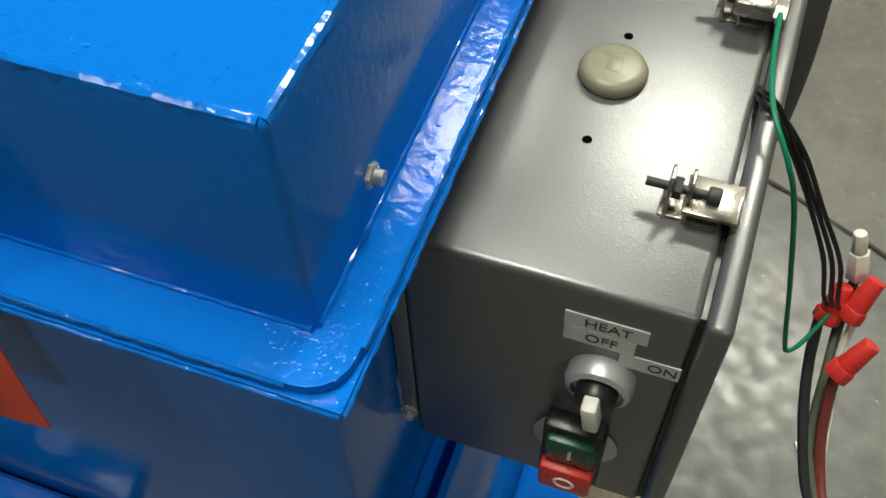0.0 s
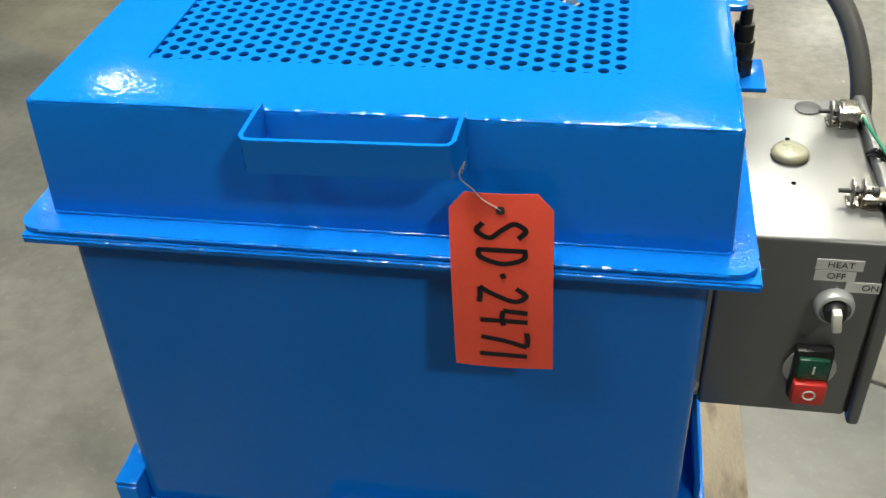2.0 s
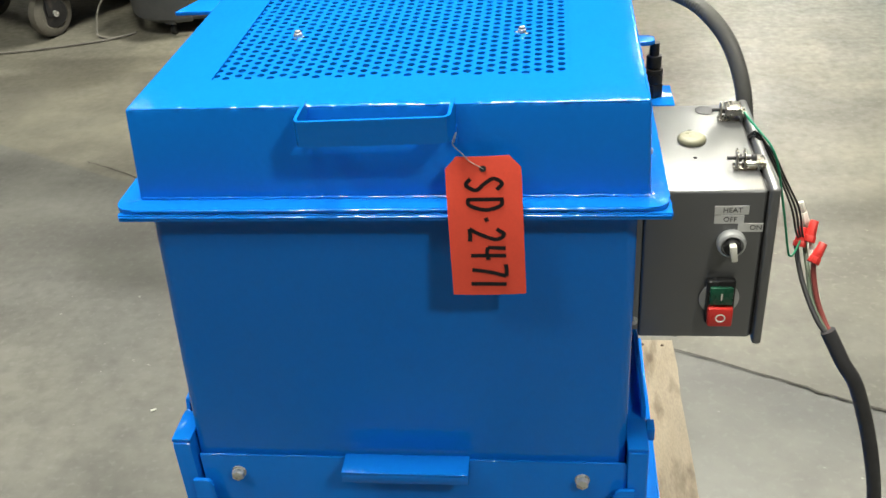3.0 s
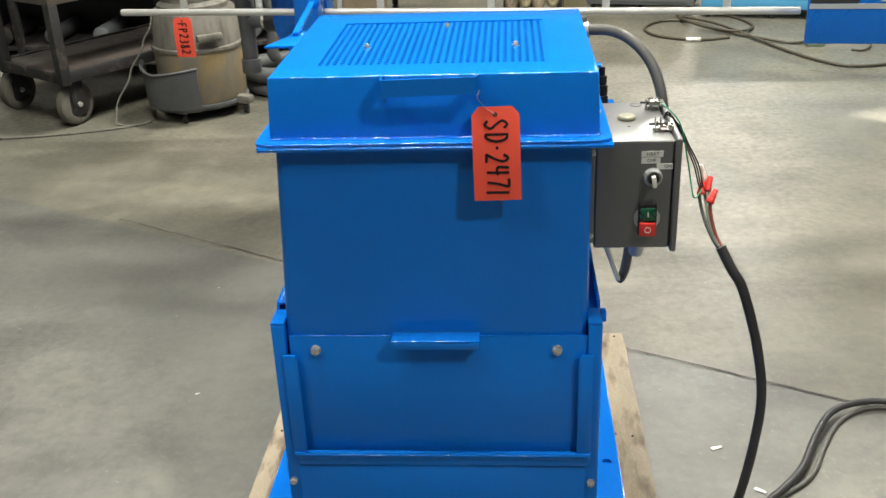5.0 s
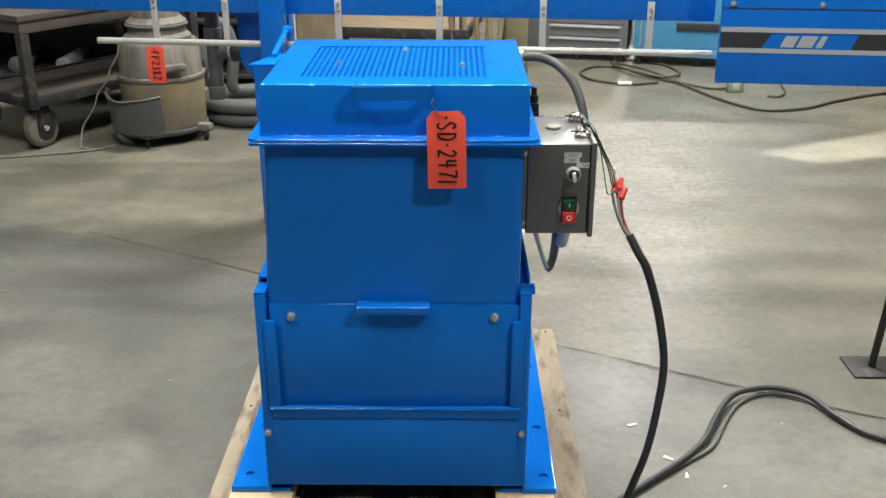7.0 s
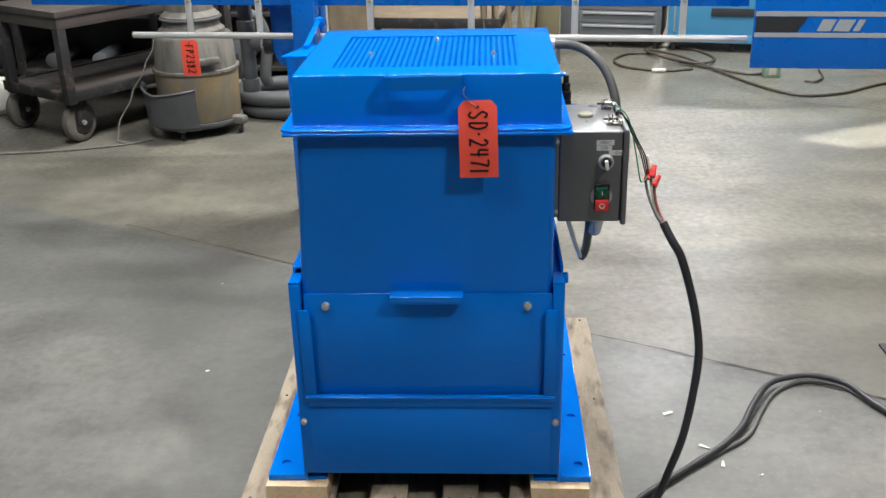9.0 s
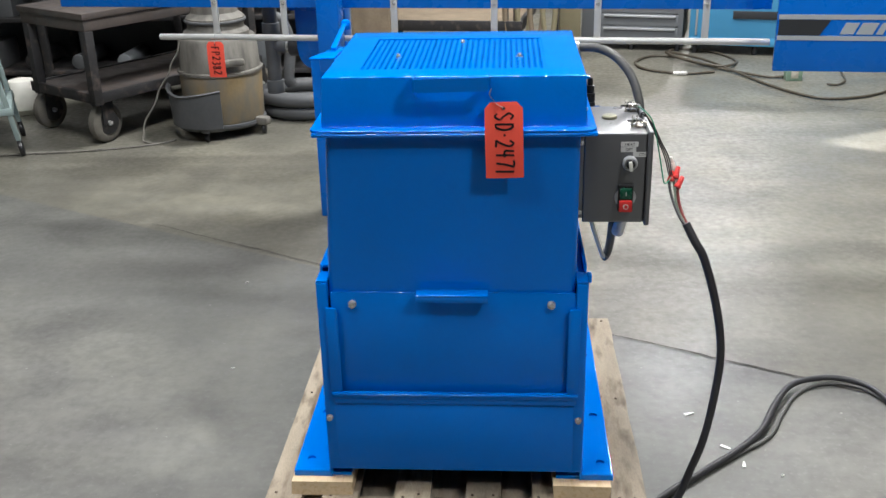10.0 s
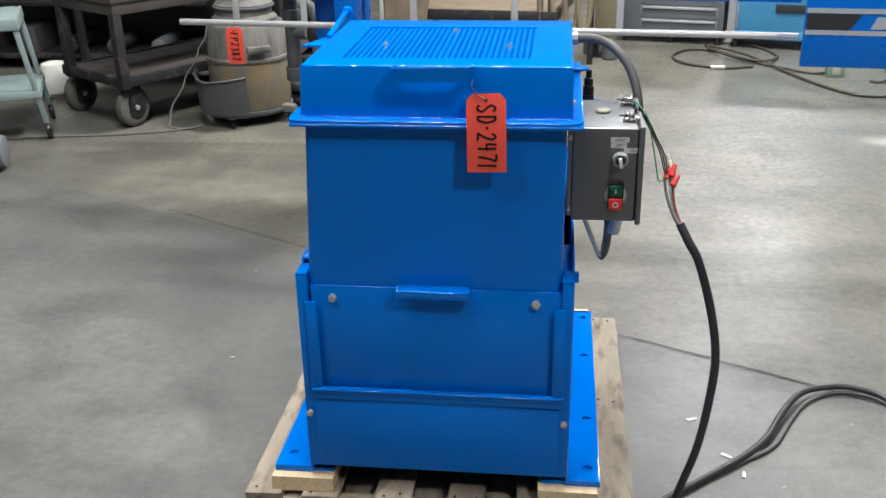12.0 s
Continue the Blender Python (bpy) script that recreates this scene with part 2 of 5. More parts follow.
def spline(points, per=8):
    pts = [Vector(p) for p in points]
    pts = [2 * pts[0] - pts[1]] + pts + [2 * pts[-1] - pts[-2]]
    out = []
    for i in range(1, len(pts) - 2):
        p0, p1, p2, p3 = pts[i - 1:i + 3]
        for k in range(per):
            t = k / per
            out.append(0.5 * ((2 * p1) + (p2 - p0) * t + (2 * p0 - 5 * p1 + 4 * p2 - p3) * t * t + (3 * p1 - p0 - 3 * p2 + p3) * t ** 3))
    return out + [pts[-2]]


def tube(points, r, per=8, n=12, bm=None, ridges=0.0):
    line = spline(points, per) if per > 1 else [Vector(p) for p in points]
    b = bmesh.new()
    up = None
    rings = []
    for i, p in enumerate(line):
        d = (line[min(i + 1, len(line) - 1)] - line[max(i - 1, 0)]).normalized()
        if up is None:
            up = d.orthogonal().normalized()
        up = (up - d * up.dot(d)).normalized()
        side = d.cross(up)
        rr = r * (1 + (ridges if i % 2 else 0))
        rings.append([b.verts.new(p + rr * (math.cos(2 * math.pi * k / n) * up + math.sin(2 * math.pi * k / n) * side)) for k in range(n)])
    for q, w in zip(rings, rings[1:]):
        for k in range(n):
            b.faces.new((q[k], q[(k + 1) % n], w[(k + 1) % n], w[k]))
    b.faces.new(rings[0]), b.faces.new(rings[-1])
    return merge(bm, b)


def prism(outline, depth, m, bevel=0.0, bm=None):
    """An outline in the plane of m's x and y, extruded along its z."""
    b = bmesh.new()
    f = b.faces.new([b.verts.new((x, y, 0)) for x, y in outline])
    top = bmesh.ops.extrude_face_region(b, geom=[f])
    bmesh.ops.translate(b, verts=[v for v in top["geom"] if isinstance(v, bmesh.types.BMVert)], vec=(0, 0, depth))
    if bevel:
        bmesh.ops.bevel(b, geom=b.edges[:], offset=bevel, segments=2, affect="EDGES", profile=0.5)
    b.transform(m)
    return merge(bm, b)


def lathe(profile, centre, n=40, bm=None, squash=1.0):
    b = bmesh.new()
    rings = [[b.verts.new((r * math.cos(2 * math.pi * k / n), squash * r * math.sin(2 * math.pi * k / n), z)) for k in range(n)] for r, z in profile]
    for q, w in zip(rings, rings[1:]):
        for k in range(n):
            b.faces.new((q[k], q[(k + 1) % n], w[(k + 1) % n], w[k]))
    b.faces.new(rings[0]), b.faces.new(rings[-1])
    b.transform(Matrix.Translation(centre))
    return merge(bm, b)


def hexbolt(a, way, r, h, bm=None):
    """A domed hexagon head with a washer under it."""
    a, way = Vector(a), Vector(way).normalized()
    b = rod(a, a + way * h * 0.25, r * 1.35, n=20)
    b = rod(a + way * h * 0.25, a + way * h, r, r * 0.9, n=6, bevel=r * 0.12, bm=b)
    return merge(bm, b)


def ring_plate(x0, x1, y0, y1, hx0, hx1, hy0, hy1, z0, z1, corner=0.0, bevel=0.0015, bm=None):
    """A flat frame with a rectangular opening and, if asked, rounded outer corners."""
    b = bmesh.new()
    n = 6
    out, inn = [], []
    for cx, cy, hx, hy, a0 in ((x1 - corner, y1 - corner, hx1, hy1, 0), (x0 + corner, y1 - corner, hx0, hy1, 90), (x0 + corner, y0 + corner, hx0, hy0, 180), (x1 - corner, y0 + corner, hx1, hy0, 270)):
        for k in range(n):
            a = radians(a0 + 90 * k / (n - 1))
            out.append((cx + corner * math.cos(a), cy + corner * math.sin(a)))
        inn.append((hx, hy))
    top_o, low_o = [[b.verts.new((x, y, z)) for x, y in out] for z in (z1, z0)]
    top_i, low_i = [[b.verts.new((x, y, z)) for x, y in inn] for z in (z1, z0)]
    for o, i in ((top_o, top_i), (low_o, low_i)):
        for c in range(4):
            b.faces.new([i[c]] + o[c * n:(c + 1) * n])
            b.faces.new([i[c], o[c * n + n - 1], o[(c + 1) * n % (4 * n)], i[(c + 1) % 4]])
    for k in range(4 * n):
        b.faces.new((top_o[k], top_o[(k + 1) % (4 * n)], low_o[(k + 1) % (4 * n)], low_o[k]))
    for k in range(4):
        b.faces.new((top_i[k], top_i[(k + 1) % 4], low_i[(k + 1) % 4], low_i[k]))
    bmesh.ops.remove_doubles(b, verts=b.verts[:], dist=1e-6)
    return merge(bm, b)


def strokes(lines, width, m, lift=0.0008, bm=None):
    """Marker strokes as thin raised ribbons in the plane of m."""
    b = bmesh.new()
    for line in lines:
        pts = [p.to_2d() for p in spline([(x, y, 0) for x, y in line], 6)]
        left, right = [], []
        for i, p in enumerate(pts):
            d = (pts[min(i + 1, len(pts) - 1)] - pts[max(i - 1, 0)]).normalized()
            nrm = Vector((-d.y, d.x)) * width / 2
            left.append(b.verts.new((*(p + nrm), lift)))
            right.append(b.verts.new((*(p - nrm), lift)))
        for i in range(len(pts) - 1):
            b.faces.new((left[i], left[i + 1], right[i + 1], right[i]))
    b.transform(m)
    return merge(bm, b)


def text_mesh(words, size, m, material, name, parent, depth=0.0003):
    cu = bpy.data.curves.new(name, "FONT")
    cu.body, cu.size, cu.align_x, cu.align_y, cu.extrude = words, size, "CENTER", "CENTER", depth
    tmp = bpy.data.objects.new("lettering", cu)
    me = bpy.data.meshes.new_from_object(tmp)
    bpy.data.objects.remove(tmp)
    b = bmesh.new()
    b.from_mesh(me)
    bpy.data.meshes.remove(me)
    b.transform(m)
    return part(name, b, material, parent, smooth=False)


GLYPH = {
    "S": [[(0.85, 0.85), (0.45, 1.0), (0.12, 0.78), (0.45, 0.52), (0.85, 0.28), (0.5, 0.02), (0.1, 0.15)]],
    "D": [[(0.2, 0.98), (0.17, 0.02)], [(0.08, 0.95), (0.6, 0.92), (0.88, 0.5), (0.55, 0.06), (0.1, 0.04)]],
    "-": [[(0.35, 0.46), (0.6, 0.5)]],
    "2": [[(0.12, 0.8), (0.5, 1.0), (0.82, 0.76), (0.45, 0.32), (0.08, 0.05)], [(0.08, 0.05), (0.5, 0.06), (0.92, 0.04)]],
    "4": [[(0.2, 1.0), (0.12, 0.5)], [(0.12, 0.5), (0.5, 0.47), (0.95, 0.5)], [(0.7, 1.0), (0.66, 0.02)]],
    "7": [[(0.08, 0.95), (0.5, 0.97), (0.9, 0.95)], [(0.9, 0.95), (0.6, 0.5), (0.42, 0.0)]],
    "1": [[(0.5, 1.0), (0.47, 0.5), (0.45, 0.0)]],
    "F": [[(0.2, 0.0), (0.22, 0.97)], [(0.22, 0.97), (0.85, 0.95)], [(0.22, 0.52), (0.7, 0.53)]],
    "P": [[(0.2, 0.0), (0.2, 0.97)], [(0.2, 0.97), (0.75, 0.9), (0.75, 0.6), (0.22, 0.48)]],
    "3": [[(0.15, 0.9), (0.6, 0.97), (0.75, 0.75), (0.4, 0.53)], [(0.4, 0.53), (0.85, 0.35), (0.6, 0.03), (0.12, 0.1)]],
    "8": [[(0.7, 0.85), (0.4, 1.0), (0.2, 0.78), (0.5, 0.52), (0.8, 0.22), (0.45, 0.0), (0.18, 0.22), (0.5, 0.5), (0.7, 0.85)]],
}


def card_tag(name, m, width, length, words, label, letter=0.03, pitch=0.0205, start=0.03, pen=0.0042):
    """A hanging inventory card: clipped corners, eyelet, slight bow, handwritten characters that run down it."""
    ob = thing(name, m.translation, label, "tag")
    w, c = width / 2, width * 0.17
    b = bmesh.new()
    rows = 12
    grid = []
    for i in range(rows + 1):
        v = i / rows * length
        half = w - max(0.0, c - v) * 0.9
        grid.append([b.verts.new((x * half, -v, 0.004 * math.sin(v / length * 3.0) - 0.002 * x * x)) for x in (-1, -0.5, 0, 0.5, 1)])
    for q, r in zip(grid, grid[1:]):
        for k in range(4):
            b.faces.new((q[k], q[k + 1], r[k + 1], r[k]))
    geo = bmesh.ops.extrude_face_region(b, geom=b.faces[:])
    bmesh.ops.translate(b, verts=[v for v in geo["geom"] if isinstance(v, bmesh.types.BMVert)], vec=(0, 0, -0.0006))
    b.transform(m)
    part("card", b, TAG, ob)
    eye = lathe([(0.0012, 0.0002), (0.0034, 0.0002), (0.0034, 0.001), (0.0012, 0.001)], (0, -width * 0.16, 0.0012), 16)
    eye.transform(m)
    part("eyelet", eye, DARK_STEEL, ob)
    v = start
    for i, ch in enumerate(words):
        turn = m @ Matrix.Translation((-letter / 2 + 0.001 * (i % 3), -v, 0.004 * math.sin(min(1.0, (v + 0.008) / length) * 3.0) + 0.0003)) @ pose(0, 0, 0, 0, 0, -90)
        bm = strokes([[((x + {"-": -0.22, "1": -0.25}.get(ch, 0)) * pitch * 0.8, y * letter) for x, y in ln] for ln in GLYPH[ch]], pen, turn)
        part("character", bm, INK, ob, smooth=False)
        v += pitch * {"-": 0.62, "1": 0.7}.get(ch, 1.0)
    return ob

# ---- hall ----
HX0, HX1, HY0, HY1, HZ = -10.0, 9.0, -10.0, 18.0, 7.0
# two pours of concrete meet along the joint that runs past the pallet; the near one's colour also holds its dimmer
# light
floor_bm = bmesh.new()
jw, je = [floor_bm.verts.new((x, 1.33 - 0.505 * x, 0)) for x in (HX0, HX1)]
sw, se, ne, nw = [floor_bm.verts.new(p) for p in ((HX0, HY0, 0), (HX1, HY0, 0), (HX1, HY1, 0), (HX0, HY1, 0))]
floor_bm.faces.new((sw, se, je, jw))
floor_bm.faces.new((jw, je, ne, nw)).material_index = 1
floor = single("floor", floor_bm, CONCRETE_DIMMED, "worn polished concrete floor with stains and hairline joints", "floor", kind="structure", smooth=False)
floor.data.materials.append(CONCRETE_TAN)
# unseen walls, added to keep sky light out and reflections dark
for nm, b in (("wall_south", block(HX0, HX1, HY0 - 0.2, HY0, 0, HZ)), ("wall_north", block(HX0, HX1, HY1, HY1 + 0.2, 0, HZ)), ("wall_west", block(HX0 - 0.2, HX0, HY0, HY1, 0, HZ)), ("wall_east", block(HX1, HX1 + 0.2, HY0, HY1, 0, HZ))):
    single(nm, b, UNSEEN_SHELL, "unseen plain grey wall, added to enclose the light", "wall", kind="structure", smooth=False)

# an unseen roof is added to block the sun; its slit is cut backwards from the patch on the floor
shift = -SUN_WAY * (HZ / -SUN_WAY.z) * 1.0
hole = [Vector(p) + Vector((shift.x, shift.y, 0)) for p in ((1.88, 3.42, HZ), (2.13, 3.2, HZ), (4.3, 4.0, HZ), (4.05, 4.55, HZ))]
b = bmesh.new()
outer = [b.verts.new(p) for p in ((HX0, HY0, HZ), (HX1, HY0, HZ), (HX1, HY1, HZ), (HX0, HY1, HZ))]
inner = [b.verts.new(p) for p in (hole[0], hole[1], hole[2], hole[3])]
for i in range(4):
    j = (i + 1) % 4
    b.faces.new((outer[i], outer[j], inner[j], inner[i]))
single("ceiling", b, UNSEEN_SHELL, "unseen grey roof, added, with a slit that shapes the sun patch", "ceiling", kind="structure", smooth=False)


def floor_joint(points, width):
    b = bmesh.new()
    line = spline(points, 10)
    rnd = random.Random(3)
    prev = None
    for i, p in enumerate(line):
        d = (line[min(i + 1, len(line) - 1)] - line[max(0, i - 1)]).normalized()
        s = Vector((-d.y, d.x, 0)) * width * rnd.uniform(0.5, 1.2)
        j = Vector((rnd.uniform(-1, 1), rnd.uniform(-1, 1), 0)) * 0.004
        pair = (b.verts.new(p + s + j), b.verts.new(p - s + j))
        if prev:
            b.faces.new((prev[0], pair[0], pair[1], prev[1]))
        prev = pair
    ob = new("floor_joint", finish("floor_joint", b, mat("joint_dirt", (0.045, 0.041, 0.034), 0.8, 0, 0.3, 30), False))
    ob.parent = floor


floor_joint([(0.42, 1.11, 0.004), (0.75, 0.95, 0.004), (1.09, 0.78, 0.004), (2.2, 0.25, 0.004)], 0.0034)
floor_joint([(-1.5, 2.14, 0.004), (-1.36, 2.065, 0.004), (-0.677, 1.698, 0.004), (0.1, 1.28, 0.004)], 0.0024)
floor_joint([(1.9, 4.3, 0.004), (2.6, 3.95, 0.004), (3.6, 3.5, 0.004)], 0.0035)

# ---- the dryer ----
dryer = thing("spin_dryer", (0.005, 0.45, 0.168), "glossy blue painted steel spin dryer with a perforated hinged lid", "spin dryer")
LX0, LX1, LY0, LY1, LZ0, LZ1 = -0.263, 0.287, 0.014, 0.525, 1.046, 1.154
MX0, MX1, MY0, MY1 = -0.19, 0.207, 0.089, 0.43


def lid_shell():
    """Folded sheet lid: a top with an opening, four walls and softly rounded folds."""
    b = bmesh.new()
    xs = [LX0, MX0, MX1, LX1]
    ys = [LY0, MY0, MY1, LY1]
    v = {}
    for i, x in enumerate(xs):
        for j, y in enumerate(ys):
            v[i, j] = b.verts.new((x, y, LZ1))
    for i in range(3):
        for j in range(3):
            if (i, j) != (1, 1):
                b.faces.new((v[i, j], v[i + 1, j], v[i + 1, j + 1], v[i, j + 1]))
    rim = [(i, 0) for i in range(4)] + [(3, j) for j in range(1, 4)] + [(i, 3) for i in (2, 1, 0)] + [(0, j) for j in (2, 1)]
    # the walls splay a little towards the flange
    low = {k: b.verts.new((v[k].co.x + {0: -0.005, 3: 0.004}.get(k[0], 0), v[k].co.y + {0: -0.006, 3: 0.004}.get(k[1], 0), LZ0)) for k in rim}
    for a, c in zip(rim, rim[1:] + rim[:1]):
        b.faces.new((v[a], low[a], low[c], v[c]))
    b.normal_update()
    folds = [e for e in b.edges if len(e.link_faces) == 2 and e.calc_face_angle() > 1.0]
    bmesh.ops.bevel(b, geom=folds, offset=0.0042, segments=4, affect="EDGES", profile=0.5)
    return b


lid = part("lid", lid_shell(), BLUE, dryer, "folded blue lid with rounded edges")
so = lid.modifiers.new("sheet", "SOLIDIFY")
so.thickness, so.offset = 0.002, -1
part("lid_flange", ring_plate(-0.291, 0.309, -0.015, 0.55, -0.258, 0.281, 0.018, 0.52, 1.0425, 1.0475, 0.018), BLUE, lid)


def perforated():
    """A sheet with staggered round holes: one six-sided cell for each hole."""
    b = bmesh.new()
    pitch, r = 0.0149, 0.0045
    dx = pitch * math.sqrt(3) / 2
    cols = int((MX1 - MX0) / dx) + 2
    rows = int((MY1 - MY0) / pitch) + 2
    big = pitch / math.sqrt(3)
    for i in range(cols):
        for j in range(rows):
            cx, cy = MX0 + 0.001 + i * dx, MY0 + 0.001 + j * pitch + (i % 2) * pitch / 2
            out = []
            for k in range(12):
                a = radians(30 * k)
                rr = big if k % 2 == 0 else pitch / 2
                out.append((cx + rr * math.cos(a), cy + rr * math.sin(a)))
            inn = [(cx + r * math.cos(radians(30 * k)), cy + r * math.sin(radians(30 * k))) for k in range(12)]
            o = [b.verts.new((x, y, 1.1518)) for x, y in out]
            n1 = [b.verts.new((x, y, 1.1518)) for x, y in inn]
            n2 = [b.verts.new((x, y, 1.1492)) for x, y in inn]
            for k in range(12):
                q = (k + 1) % 12
                b.faces.new((o[k], o[q], n1[q], n1[k]))
                b.faces.new((n1[k], n1[q], n2[q], n2[k]))
    return b


grille = part("perforated_grille", perforated(), BLUE, lid, "blue perforated sheet with staggered round holes", smooth=False)
for sx, sy in ((-0.122, 0.228), (0.152, 0.222), (0.018, 0.392)):
    part("screw", rod((sx, sy, 1.150), (sx, sy, 1.159), 0.0036, n=12, bevel=0.0008, bm=hexbolt((sx, sy, 1.150), (0, 0, 1), 0.006, 0.006)), STEEL, lid, "bright zinc screw")

# handle: a bent flat bar welded to the lid's front
HX_L, HX_R, HYF, HZT = -0.068, 0.09, -0.0395, 1.1605
handle_line = [(HX_L, LY0), (HX_L, -0.032), (HX_L + 0.004, -0.0385), (HX_L + 0.012, HYF), (HX_R - 0.012, HYF), (HX_R - 0.004, -0.0385), (HX_R, -0.032), (HX_R, LY0)]
b = bmesh.new()
tk, hh = 0.0035, 0.028
prof = []
for i, (x, y) in enumerate(handle_line):
    p, q = Vector(handle_line[max(0, i - 1)]), Vector(handle_line[min(i + 1, 7)])
    d = (q - p).normalized()
    nx = Vector((d.y, -d.x)) * tk
    lift = 0.003 * (x - HX_L) / (HX_R - HX_L) * (y < 0)
    prof.append([b.verts.new((x + a * nx.x, y + a * nx.y, z + lift)) for a, z in ((0, HZT), (-1, HZT), (-1, HZT - hh), (0, HZT - hh))])
for q, w in zip(prof, prof[1:]):
    for k in range(4):
        b.faces.new((q[k], q[(k + 1) % 4], w[(k + 1) % 4], w[k]))
b.faces.new(prof[0]), b.faces.new(prof[-1])
part("lid_handle", b, BLUE, lid)
for hx in (HX_L - 0.0005, HX_R - 0.0045):
    part("handle_foot", block(hx, hx + 0.0055, LY0 - 0.012, LY0 + 0.002, 1.112, 1.1325, 0.0015), BLUE, lid)
part("side_bolt", rod((0.284, 0.068, 1.07), (0.296, 0.068, 1.07), 0.0035, n=12, bm=hexbolt((0.2852, 0.068, 1.07), (1, 0, 0), 0.0062, 0.007)), STEEL, lid, "zinc hex bolt daubed with blue paint")


def bead(line, r, seed, step=0.0038):
    """A run of thick wet-looking enamel, uneven as brushed paint over weld, added along an edge so that it glints."""
    q = random.Random(seed)
    b = bmesh.new()
    rings = []
    pts = [Vector(p) for p in line]
    dense = []
    for p, w in zip(pts, pts[1:]):
        k = max(2, int((w - p).length / step))
        dense += [p.lerp(w, i / k) for i in range(k)]
    dense.append(pts[-1])
    for i, p in enumerate(dense):
        d = (dense[min(i + 1, len(dense) - 1)] - dense[max(i - 1, 0)]).normalized()
        u = d.orthogonal().normalized()
        s = d.cross(u)
        rr = r * q.choice((0.85, 0.95, 1.0, 1.0, 1.08, 1.2))
        rings.append([b.verts.new(p + rr * q.uniform(0.85, 1.15) * (math.cos(math.tau * k / 7) * u + math.sin(math.tau * k / 7) * s)) for k in range(7)])
    for a, c in zip(rings, rings[1:]):
        for k in range(7):
            b.faces.new((a[k], a[(k + 1) % 7], c[(k + 1) % 7], c[k]))
    b.faces.new(rings[0]), b.faces.new(rings[-1])
    return b


for k, (line, r) in enumerate((
    ([(LX0 + 0.003, LY0 + 0.0023, LZ1 - 0.002), (LX1 - 0.003, LY0 + 0.0023, LZ1 - 0.002)], 0.0023),
    ([(LX1 - 0.0023, LY0 + 0.003, LZ1 - 0.002), (LX1 - 0.0023, LY1 - 0.003, LZ1 - 0.002)], 0.0023),
    ([(LX0 - 0.002, LY0 - 0.005, LZ0 + 0.0025), (LX1 + 0.002, LY0 - 0.005, LZ0 + 0.002)], 0.002),
    ([(LX1 + 0.003, LY0 - 0.003, LZ0 + 0.0025), (LX1 + 0.003, LY1, LZ0 + 0.002)], 0.0022),
    ([(-0.27, -0.0148, 1.0455), (0.288, -0.0148, 1.0455)], 0.0016),
    ([(0.3088, 0.008, 1.0455), (0.3088, 0.54, 1.0455)], 0.0018),
    ([(-0.285, -0.0172, 1.0385), (0.31, -0.0172, 1.0385)], 0.0016),
    ([(0.3108, -0.017, 1.0385), (0.3108, 0.55, 1.0385)], 0.0017),
)):
    part("paint_bead", bead(line, r, 70 + k), BLUE, lid)


def droplets(count, seed):
    """Spattered beads of enamel along the flange and at its corner."""
    q = random.Random(seed)
    b = bmesh.new()
    for i in range(count):
        k = q.random()
        if k < 0.3:
            p = (q.gauss(0.293, 0.006), q.gauss(0.004, 0.006) + 0.03 * q.random() ** 2, 1.0475)
        elif k < 0.42:
            p = (q.gauss(-0.277, 0.006), q.gauss(0.0, 0.006) + 0.02 * q.random(), 1.0475)
        elif k < 0.65:
            p = (q.uniform(0.2875, 0.307), 0.55 * q.random() ** 1.6 - 0.008, 1.0475)
        elif k < 0.72:
            p = (q.gauss(0.288, 0.012), q.gauss(0.004, 0.007), 1.0475)
        else:
            p = (q.uniform(LX0 + 0.01, LX1 - 0.01), LY0 + 0.004 + abs(q.gauss(0, 0.008)), LZ1)
        r = q.uniform(0.0004, 0.0009)
        bmesh.ops.create_icosphere(b, subdivisions=1, radius=r, matrix=Matrix.Translation(p) @ Matrix.Diagonal((q.uniform(0.8, 1.8), q.uniform(0.8, 1.8), 0.55, 1)))
    return b


tagged(part("paint_spatter", droplets(520, 4), BLUE, lid), kind="stuff")

# tub
TX0, TX1, TY0, TY1 = -0.262, 0.2795, 0.0065, 0.515
tb = block(TX0, TX1, TY0, TY1, 0.32, 1.034)
for v in tb.verts:
    if v.co.x < 0 and v.co.z < 0.5:
        v.co.x -= 0.034
bmesh.ops.delete(tb, geom=[f for f in tb.faces if f.normal.z > 0.9], context="FACES")
bmesh.ops.bevel(tb, geom=[e for e in tb.edges if abs(e.verts[0].co.z - e.verts[1].co.z) > 0.5], offset=0.016, segments=6, affect="EDGES", profile=0.5)
tub = part("tub", tb, BLUE, dryer, "tall blue sheet steel tub with rounded corners")
so = tub.modifiers.new("sheet", "SOLIDIFY")
so.thickness, so.offset = 0.004, -1
part("tub_flange", ring_plate(-0.286, 0.311, -0.0175, 0.552, TX0 + 0.004, TX1 - 0.004, TY0 + 0.004, TY1 - 0.004, 1.034, 1.0418, 0.001), BLUE, tub)
part("spin_basket", lathe([(0.2, 0.62), (0.205, 0.6), (0.205, 1.02), (0.2, 1.025), (0.195, 1.02), (0.195, 0.63), (0.05, 0.63), (0.05, 0.75), (0.02, 0.76)], (0.008, 0.27, 0), 48), DRUM, dryer, "dull steel basket inside the tub")

